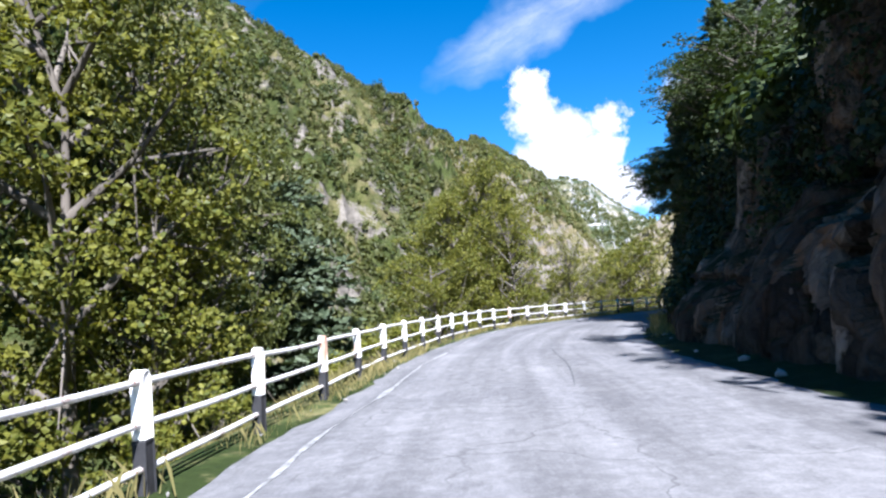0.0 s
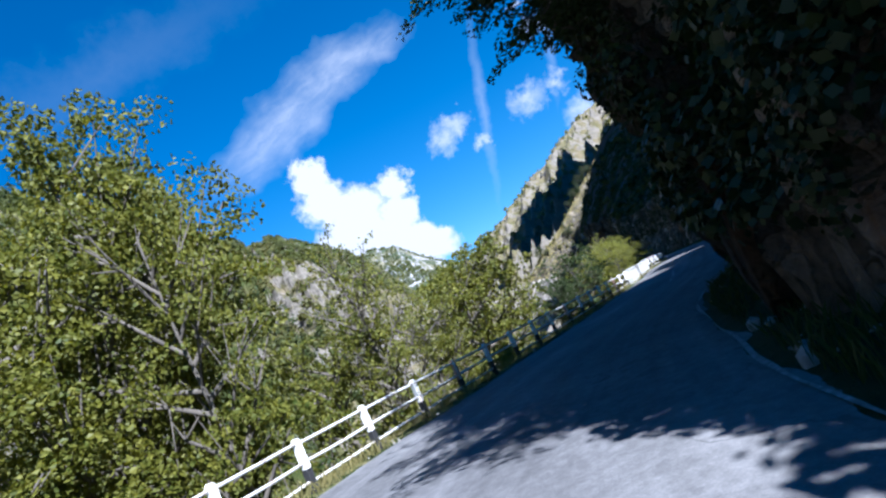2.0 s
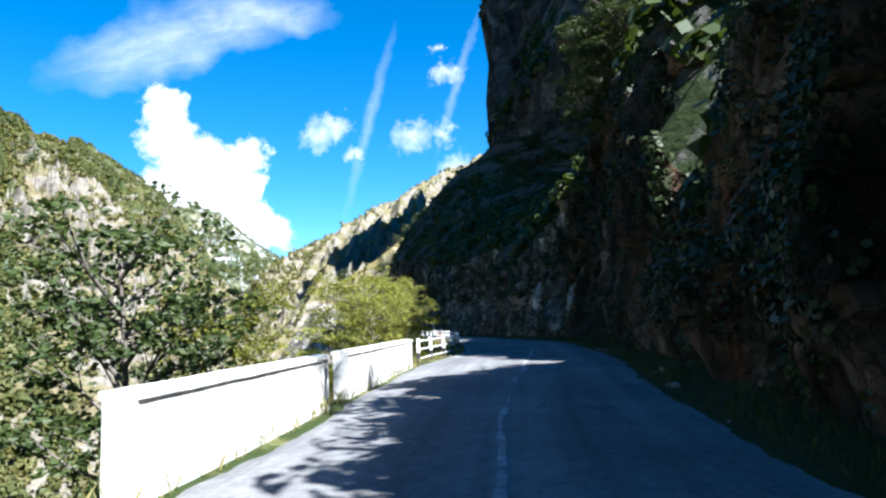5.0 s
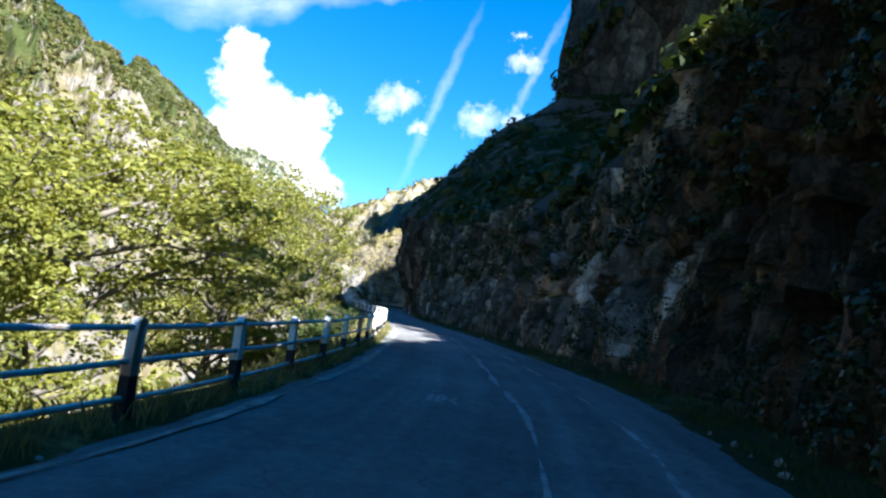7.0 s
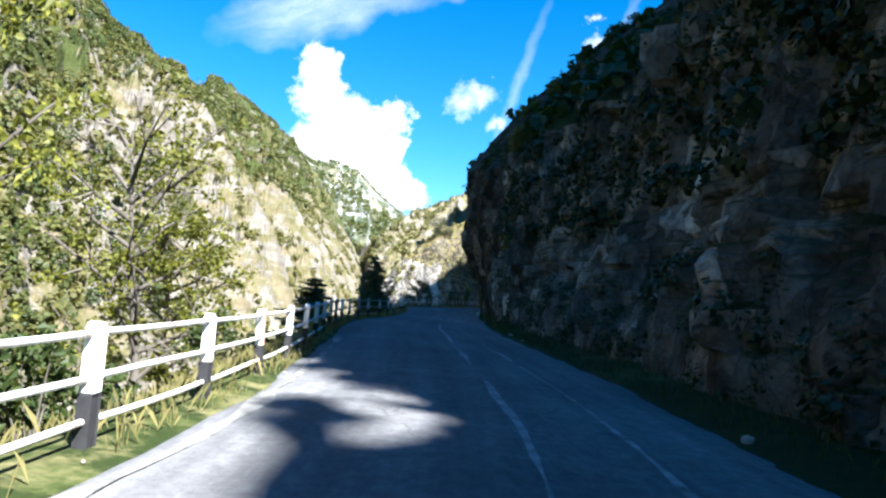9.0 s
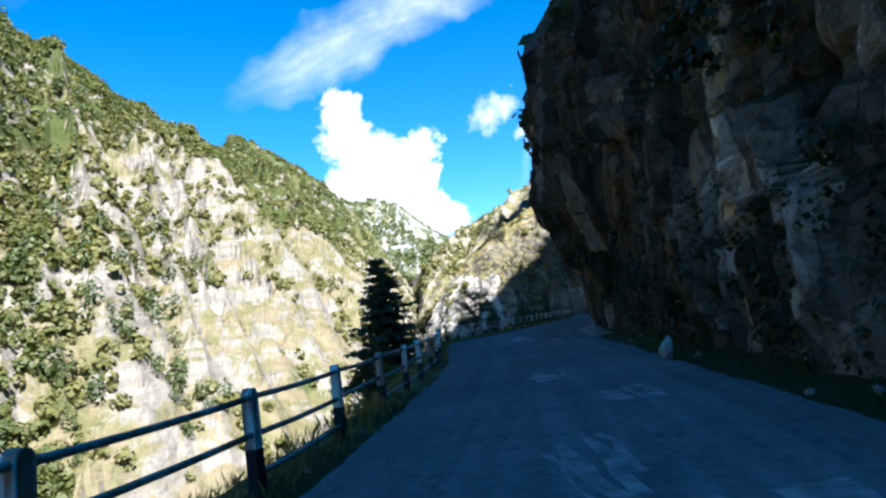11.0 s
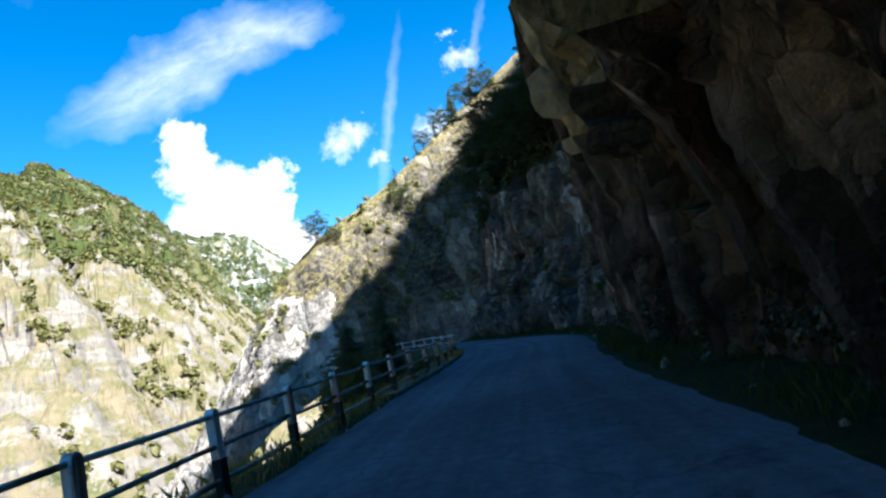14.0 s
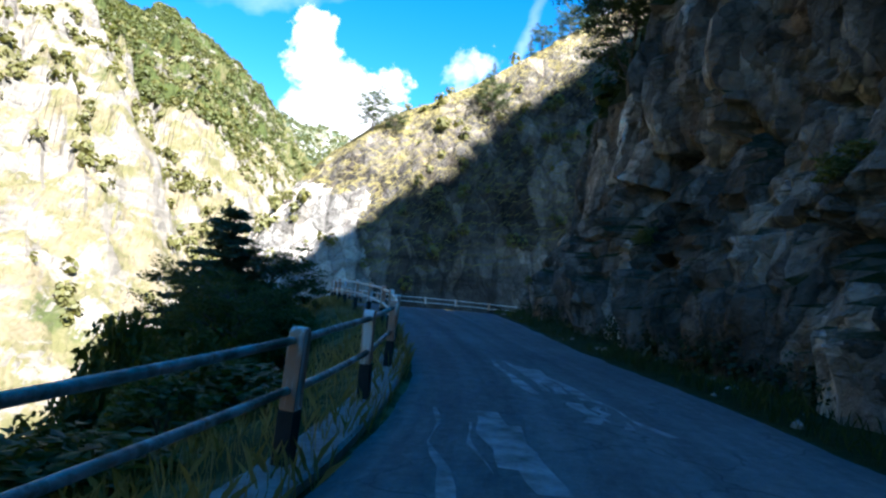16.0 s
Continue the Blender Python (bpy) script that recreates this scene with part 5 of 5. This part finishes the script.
# dark trees that hang out over the road from the brow of the first cliff
# those at y 11.6 and 3.8, mostly out of view, are added for leaf shade
for kind, x, y, z, wide, high, tilt in [("dense", 13.3, 34.1, 4.6, 3.6, 4.5, 26), ("dense", 13.8, 35.6, 5.0, 3.4, 4.2, 22), ("dense", 8.9, 11.6, 7.0, 3.2, 3.6, 22), ("dense", 8.5, 3.8, 8.2, 3.2, 3.6, 20), ("dense", 12.2, 32.0, 5.0, 2.8, 3.0, 14)]:
    plant(kind, x, y, z, wide, high, "dark tree leaning out over the road from the cliff", lean=(tilt, 295))
# the first four are added on the crest to block sun from the railing
for kind, x, y, wide, high in [("dense", 56.9, 86.6, 4.4, 6.0), ("dense", 58.6, 89.6, 4.4, 6.2), ("dense", 60.0, 92.6, 4.0, 5.6), ("dark", 57.6, 88.0, 4.4, 5.6),
                               ("dense", 123.2, 228.0, 4.6, 6.0), ("dense", 124.2, 231.0, 4.8, 6.4), ("dense", 125.0, 234.0, 4.8, 6.6), ("dense", 125.8, 237.0, 4.8, 6.6), ("dense", 126.8, 240.2, 4.8, 6.4), ("dense", 127.8, 243.4, 4.6, 6.0), ("dense", 129.0, 247.0, 4.6, 6.0), ("conifer", 126.6, 233.0, 4.2, 8.0)]:
    over = P_HILL.reshape(-1, 3)
    z = float(over[np.argmin((over[:, 0] - x) ** 2 + (over[:, 1] - y) ** 2), 2])
    plant(kind, x, y, z - 0.4, wide, high, "dark green tree on the brow of the cliff")
# conifer and bush rooted in the cliff face
for kind, u, col, wide, high in [("dark", 5.95, 46, 3.0, 3.4), ("conifer", 6.45, 54, 3.4, 5.5), ("dark", 6.62, 50, 3.4, 3.0)]:
    p = P_WALL[int((u - WALL_FROM) / (WALL_TO - WALL_FROM) * (P_WALL.shape[0] - 1)), col]
    plant(kind, p[0] + 0.3, p[1], p[2] - 0.5, wide, high, "dark tree rooted in the face of the cliff")
for k in range(90):
    u = pick.uniform(2.4, 6.0) if k < 40 else pick.uniform(15.0, 21.5) if k < 70 else pick.uniform(6.0, 29.0)
    p = wall_top(u, pick.choice((4, 5, 6, 7, 8) if u < 6 else (0, 1, 2, 3, 4, 5, 6, 7, 8, 9)))
    wide = pick.uniform(1.0, 2.6)
    plant("scrub", p[0], p[1], p[2] - 0.2, wide, wide * pick.uniform(0.6, 1.0), "dark scrubby bush on the hillside above the cliff")
for k in range(36):
    i, j = pick.randrange(180, P_WALL.shape[0] - 30), pick.randrange(16, 66)
    p = P_WALL[i, j]
    wide = pick.uniform(0.5, 1.3)
    plant("scrub", p[0], p[1], p[2] - 0.1, wide, wide * pick.uniform(0.6, 0.9))


# woods and scrub far off on the slopes: clumps too many to count
def woods(name, p, count, size, mat, seed, bare_at, noise_size, label, high=1.1, k=11, rows=None, leaf=0.40, above=None, clear=None):
    rng = np.random.default_rng(seed)
    i = rng.integers(0 if rows is None else rows[0], (p.shape[0] - 1) if rows is None else rows[1], count * 4)
    j = rng.integers(0, p.shape[1] - 4, count * 4)
    fi, fj = rng.random(len(i))[:, None], rng.random(len(i))[:, None]
    c = p[i, j] * (1 - fi) * (1 - fj) + p[i + 1, j] * fi * (1 - fj) + p[i, j + 1] * (1 - fi) * fj + p[i + 1, j + 1] * fi * fj
    ok = fbm(c / noise_size, 4, seed) + 0.35 * rng.random(len(c)) > bare_at
    if above:
        line = np.interp(i * (len(GORGE) - 1) / (p.shape[0] - 1), *above)
        ok &= c[:, 2] > line + 40 * fbm(c / 60.0, 4, 38) - 8
    if clear:
        ok &= (c[:, 0] < clear[0]) | (c[:, 0] > clear[1]) | (c[:, 1] < clear[2]) | (c[:, 1] > clear[3])
    c = c[ok][:count]
    s = size * rng.uniform(0.45, 1.35, len(c))
    g = rng.normal(0, 1, (len(c), k, 3))
    g /= np.maximum(1, np.linalg.norm(g, axis=2)[:, :, None] / 1.3)
    q = c[:, None] + g * s[:, None, None] * np.array((0.27, 0.27, 0.26 * high)) + np.array((0, 0, 0.35)) * s[:, None, None] * high
    out = (g + np.array((0, 0, 0.5))).reshape(-1, 3) + rng.normal(0, 0.35, (g.size // 3, 3))
    v, f = sprays(q.reshape(-1, 3), out, np.repeat(s, k) * leaf, rng)
    tagged(new(name, mesh_of(name, v, f, mat)), label, "woods", kind="stuff")


woods("mountain_woods", P_LEFT, 13500, 4.3, M_WOODS, 201, -0.12, 45.0, "mixed woods and scrub on the mountain side", rows=(46, 258), k=22, leaf=0.33)
woods("mountain_trees", P_LEFT, 1000, 6.0, M_LEAF_DARK, 208, 0.12, 38.0, "taller dark trees among the mountain scrub", rows=(46, 300), k=90, leaf=0.14, high=1.5)
woods("slope_scrub", P_LEFT, 4600, 4.4, M_SCRUB, 202, 0.24, 30.0, "scattered bushes on the pale limestone slope", rows=(228, 476), k=24, leaf=0.35)
woods("upper_woods", P_LEFT, 6500, 5.0, M_WOODS, 215, 0.22, 30.0, "woods and scrub on the upper mountain side", rows=(250, 476), k=18, leaf=0.36, above=PALE_TOP)
woods("far_woods", P_FAR, 4200, 11.0, M_WOODS, 203, 0.20, 130.0, "woods on the distant ridge", k=10)
woods("scrub_east", P_SLOPE, 1700, 6.0, M_SHRUB, 204, 0.30, 50.0, "scattered scrub on the sunlit slope", k=14)
woods("scrub_spur", P_SPUR, 170, 1.9, M_SHRUB, 205, 0.20, 18.0, "bushes and dry grass on the rocky spur", k=30, leaf=0.3)
woods("hillside_scrub", P_HILL, 3000, 1.9, M_LEAF_DARK, 206, -0.1, 9.0, "dark scrub on the hillside above the cliff", k=18, leaf=0.34, rows=(420, 1038), clear=(46.0, 49.2, 73.0, 78.5))
woods("hillside_bushes", P_HILL, 1900, 1.9, M_LEAF_DARK, 218, -0.2, 9.0, "dark leafy bushes on the hillside above the cliff", k=56, leaf=0.15, rows=(0, 420), clear=(7.0, 16.2, 29.0, 37.5))
woods("cliff_ivy", P_WALL[:, 14:], 4600, 1.0, M_IVY, 214, -0.30, 4.0, "dense dark ivy and bushes hanging over the shaded cliff", k=38, leaf=0.13, rows=(150, 450))
woods("upper_ivy", P_WALL[:, 40:], 700, 1.0, M_IVY, 219, -0.15, 3.0, "dark ivy hanging from the top of the first cliff", k=38, leaf=0.13, rows=(4, 120))
woods("wall_weeds", P_WALL[:, 3:30], 1250, 0.8, M_IVY, 220, -0.10, 3.0, "dark weeds and brambles climbing the foot of the cliff", k=34, leaf=0.15, rows=(455, 735))
woods("foot_grass", P_WALL[:, 2:14], 640, 0.55, M_IVY, 221, -0.3, 3.0, "dark weeds along the foot of the cliff", k=30, leaf=0.16, rows=(800, 1030))
woods("brow_ivy", P_WALL[:, 38:], 2800, 1.0, M_IVY, 217, -0.25, 4.0, "dark ivy and bushes on the brow of the cliff", k=24, leaf=0.21, rows=(430, 690))
woods("cliff_plants", P_WALL, 900, 0.8, M_LEAF_DARK, 207, 0.05, 3.5, "ivy and weeds growing from the cliff face", k=40, leaf=0.13, rows=(210, 560))
woods("tower_scrub", P_TOWER[:, :60], 1500, 5.0, M_LEAF_DARK, 216, 0.0, 30.0, "dark bushes on the ledges of the rock tower", k=16, leaf=0.36)
woods("mountain_south_scrub", P_SOUTH, 3600, 3.0, M_LEAF_DARK, 209, -0.10, 14.0, "dark scrub and small trees on the mountain above the cliff", k=18, leaf=0.36)
woods("bank_scrub", BANK[:, 9:], 3200, 2.2, M_WOODS, 210, -0.1, 8.0, "brambles and scrub on the bank below the road", k=20, leaf=0.34, rows=(20, 430))
# trees on the spur: one beside its pale scar, one under the crest, and a few along the crest
for kind, x, y, wide, high in [("dark", 133.0, 312.5, 4.6, 6.4), ("dark", 148.6, 307.0, 5.0, 6.0), ("dark", 136.0, 311.0, 3.0, 3.6), ("dark", 158.5, 313.5, 3.4, 4.0), ("dark", 163.0, 313.8, 4.4, 5.6), ("conifer", 166.2, 313.8, 3.4, 6.2), ("dark", 169.6, 313.6, 5.0, 6.0), ("dark", 174.0, 313.0, 5.0, 6.0)]:
    near = P_SPUR.reshape(-1, 3)
    z = float(near[np.argmin((near[:, 0] - x) ** 2 + (near[:, 1] - y) ** 2), 2])
    plant(kind, x, y, z - 0.4, wide, high, "dark green tree rooted on the rocky spur")
# conifers on the crest of the spur
for k in range(10):
    i = int(np.interp(k + pick.uniform(-0.4, 0.4), [0, 9], [0.52, 0.93]) * P_SPUR.shape[0])
    p = P_SPUR[i, pick.choice((118, 122, 126, 128))]
    high = pick.uniform(2.2, 4.4)
    plant("far_conifer", p[0], p[1], p[2] - 0.3, high * 0.75, high, "small dark conifer on the crest of the spur")


# ---- grass along both edges of the road ----
def grass(name, curve, cu, side, near, far, count, high, seed, label, drop, lo=0.8, hi=30.0, mat=None, thick=0.010):
    rng = np.random.default_rng(seed)
    u = rng.uniform(lo, hi, count)
    c = along(curve, cu, u)
    d = along(curve, cu, u + 0.02) - c
    n = np.stack([d[:, 1], -d[:, 0]], 1) * side
    n /= np.linalg.norm(n, axis=1)[:, None]
    o = near + (far - near) * rng.random(count) ** 1.3
    p = np.concatenate([c + n * o[:, None], (road_z(u) + np.interp(o, *drop))[:, None]], 1)
    keep = fbm(p / 1.6, 3, seed) + 0.5 * rng.random(count) > 0.0
    p = p[keep]
    h = high * rng.uniform(0.35, 1.2, len(p)) * (0.6 + 0.5 * (1 + fbm(p / 2.5, 2, seed + 1)))
    a = rng.uniform(0, 6.28, len(p))
    lean = rng.normal(0, 0.28, (len(p), 2)) * h[:, None]
    w = 0.003 + thick * h
    side_v = np.stack([np.cos(a), np.sin(a), a * 0], 1) * w[:, None]
    mid = p + np.concatenate([lean * 0.35, (0.6 * h)[:, None]], 1)
    tip = p + np.concatenate([lean, h[:, None]], 1)
    v = np.stack([p - side_v, p + side_v, mid + side_v * 0.6, tip], 1).reshape(-1, 3)
    tagged(new(name, mesh_of(name, v, np.arange(len(v)).reshape(-1, 4), mat or M_GRASS)), label, "grass", kind="stuff")


grass("verge_grass", LC, LU, -1, -0.30, 1.9, 48000, 0.24, 301, "dry yellow-green grass around the railing posts", ([-0.4, 0, 0.35, 0.8, 1.4, 2.2], [-0.02, 0, -0.02, -0.15, -0.5, -1.1]))
# grass under the cliff takes the deep leaf green to stand for shade
grass("bend_grass", RC, RU, 1, 0.05, 1.5, 9000, 0.22, 306, "tufted grass and weeds at the foot of the cliff, darkened for shade", ([0, 2.5], [0.0, 0.18]), lo=23.1, hi=29.0, mat=M_LEAF_DARK)
grass("cliff_grass", RC, RU, 1, 0.05, 1.9, 22000, 0.20, 302, "grass and weeds at the foot of the cliff, in a shade-dark green", ([0, 2.5], [0.0, 0.18]), lo=6.0, hi=20.6, mat=M_LEAF_DARK)


grass("dry_weeds", RC, RU, 1, 0.15, 1.0, 700, 0.42, 305, "tall dry weeds and reeds at the foot of the cliff", ([0, 2.5], [0.0, 0.18]), lo=4.3, hi=5.6, thick=0.003)


# ---- stones on the verges ----
def rubble(name, curve, cu, side, near, far, count, size, seed, label):
    rng = np.random.default_rng(seed)
    verts, faces = [], []
    bm = bmesh.new()
    bmesh.ops.create_icosphere(bm, subdivisions=1, radius=1)
    base = np.array([v.co for v in bm.verts])
    tri = np.array([[v.index for v in f.verts] for f in bm.faces])
    bm.free()
    for k in range(count):
        u = rng.uniform(1.5, 28.8)
        c = along(curve, cu, np.array([u]))[0]
        d = along(curve, cu, np.array([u + 0.02]))[0] - c
        n = np.array((d[1], -d[0])) / np.linalg.norm(d) * side
        s = size * rng.uniform(0.3, 1.0) ** 2
        q = base * s * rng.uniform(0.6, 1.3, 3) * (1 + rng.normal(0, 0.14, (len(base), 1)))
        p = c + n * rng.uniform(near, far)
        verts.append(q + np.array((p[0], p[1], float(road_z(u)) + s * 0.3)))
        faces.append(tri + k * len(base))
    tagged(new(name, mesh_of(name, np.vstack(verts), np.vstack(faces), M_STONE)), label, "stones", kind="stuff")


def standing_boulder(x, y, z, high, wide, seed):
    """A pale angular block set upright in the verge."""
    bm = bmesh.new()
    bmesh.ops.create_icosphere(bm, subdivisions=3, radius=1.0)
    p = np.array([v.co[:] for v in bm.verts])
    f1, f2, rid, off = cells(p * 1.1 + 5.0, seed)
    p *= (0.85 + 0.45 * (rid - 0.5) + 0.5 * (f1 - 0.4))[:, None]
    p[:, :2] *= (1.05 - 0.28 * smooth(0.0, 1.0, p[:, 2]))[:, None]
    p[:, 0] += 0.22 * p[:, 2]
    for v, q in zip(bm.verts, p * np.array((wide / 2, wide * 0.32, high / 2)) + np.array((0, 0, high * 0.42))):
        v.co = q
    me = bpy.data.meshes.new("boulder")
    bm.to_mesh(me)
    bm.free()
    me.materials.append(M_BLOCK)
    ob = new("boulder", me)
    ob.matrix_basis = pose(x, y, z, 0, 6, 25)
    tagged(ob, "pale limestone block standing upright in the roadside weeds", "boulder")


M_BLOCK = plain("pale_limestone_block", (0.42, 0.39, 0.33), 0.9, 0.6, 5.0)
standing_boulder(85.15, 163.8, 0.02, 0.55, 0.46, 77)
rubble("fallen_stones", RC, RU, 1, 0.05, 1.5, 330, 0.13, 401, "fallen pale limestone fragments along the cliff foot")
rubble("verge_stones", LC, LU, 1, 0.0, 0.45, 260, 0.05, 402, "small stones and grit on the road edge")


# ---- patches and the worn middle line of the road ----
def strip(name, points, wide, mat, label, seed, lift=0.006):
    c, cu = spline(points, 0.3)
    n = normals(c, 5)
    q = np.concatenate([c, c[:, :1] * 0], 1)
    w = wide * np.clip(0.55 + 1.3 * fbm(q / 1.4, 4, seed), 0.02, 1.3)[:, None]
    shift = 0.12 * fbm(q / 3.0, 3, seed + 1)[:, None]
    p = np.zeros((len(c), 2, 3))
    p[:, 0, :2] = c + n * (shift - w)
    p[:, 1, :2] = c + n * (shift + w)
    p[:, :, 2] = road_heights(c)[:, None] + lift
    tagged(sheet(name, p, mat, False, True), label, "road", kind="structure")


def patch(x, y, long, wide, turn, seed):
    """A worn pale place: a few ragged streaks side by side along the road."""
    rng = np.random.default_rng(seed)
    t = radians(turn)
    run, side = np.array((-math.sin(t), math.cos(t))), np.array((math.cos(t), math.sin(t)))
    for k in range(4):
        mid_at = np.array((x, y)) + side * wide * (k - 1.5) * 0.55 + run * rng.uniform(-0.3, 0.3) * long
        half = long * rng.uniform(0.5, 1.0)
        strip("asphalt_patch", [tuple(mid_at + run * half * f + side * rng.normal(0, 0.05)) for f in (-1, -0.5, 0, 0.5, 1)], wide * 0.36, M_PATCH, "worn pale patch in the asphalt", seed * 10 + k)


M_PATCH = plain("pale_worn_asphalt", (0.27, 0.267, 0.265), 0.9, 0.85, 3.2)
strip("middle_line", [(21, 49.8), (24.9, 55.3), (27.2, 58.8), (36, 70.5), (44.9, 81.4), (49.2, 86.6), (54.4, 93.6), (59.2, 103), (63.2, 111.2), (68.4, 123), (72.5, 136), (76, 147)], 0.07, M_PATCH, "worn pale middle seam of the road", 11)
M_TAR = plain("dark_tar", (0.095, 0.095, 0.097), 0.85, 0.5, 9.0)
strip("dark_seam", [(1.7, 10.2), (1.95, 11.6), (2.25, 13.9), (2.5, 16.6), (2.9, 19.5)], 0.035, M_TAR, "dark crack along the road", 14)
strip("second_seam", [(52.6, 88.6), (57.0, 94.8), (61.2, 103.4), (65.0, 112), (69.6, 123), (73.6, 136)], 0.06, M_PATCH, "worn pale seam along the road", 13)
for row in [(82.0, 163.4, 1.3, 0.35, -16, 1), (81.5, 159.4, 0.8, 0.4, -16, 2), (79.0, 155.6, 1.4, 0.3, -16, 3), (79.3, 153.2, 0.9, 0.5, -16, 4), (88.6, 182.2, 2.8, 0.42, -17, 5), (88.6, 177.8, 0.5, 0.4, -20, 6),
            (117.4, 231.8, 1.6, 0.35, -14, 7), (115.0, 228.2, 1.5, 0.4, -18, 8), (117.0, 229.2, 0.9, 0.3, -14, 9), (54.0, 95.6, 0.6, 0.2, -28, 10), (24.5, 60.5, 0.8, 0.3, -30, 12)]:
    patch(*row)


# ---- worn edge lines and grit along the asphalt ----
M_LINE = plain("worn_white_road_paint", (0.25, 0.25, 0.245), 0.85, 0.9, 9.0)


def edge_strip(name, curve, cu, lo, hi, inset, wide, mat, label, seed, lift=0.006):
    u = np.linspace(lo, hi, int((hi - lo) * 5) + 2)
    c = along(curve, cu, u)
    n = normals(c, 3)
    strip(name, [tuple(p) for p in c + n * inset], wide, mat, label, seed, lift)


edge_strip("edge_line_right", RC, RU, 4.9, 8.5, -0.18, 0.035, M_LINE, "worn white edge line of the road", 21)
edge_strip("worn_edge", LC, LU, 13.2, 17.5, 0.62, 0.12, M_GRIT, "pale worn edge of the asphalt", 27)
edge_strip("edge_line_left", LC, LU, 1.2, 6.0, 0.95, 0.05, M_LINE, "worn white edge line of the road", 23)
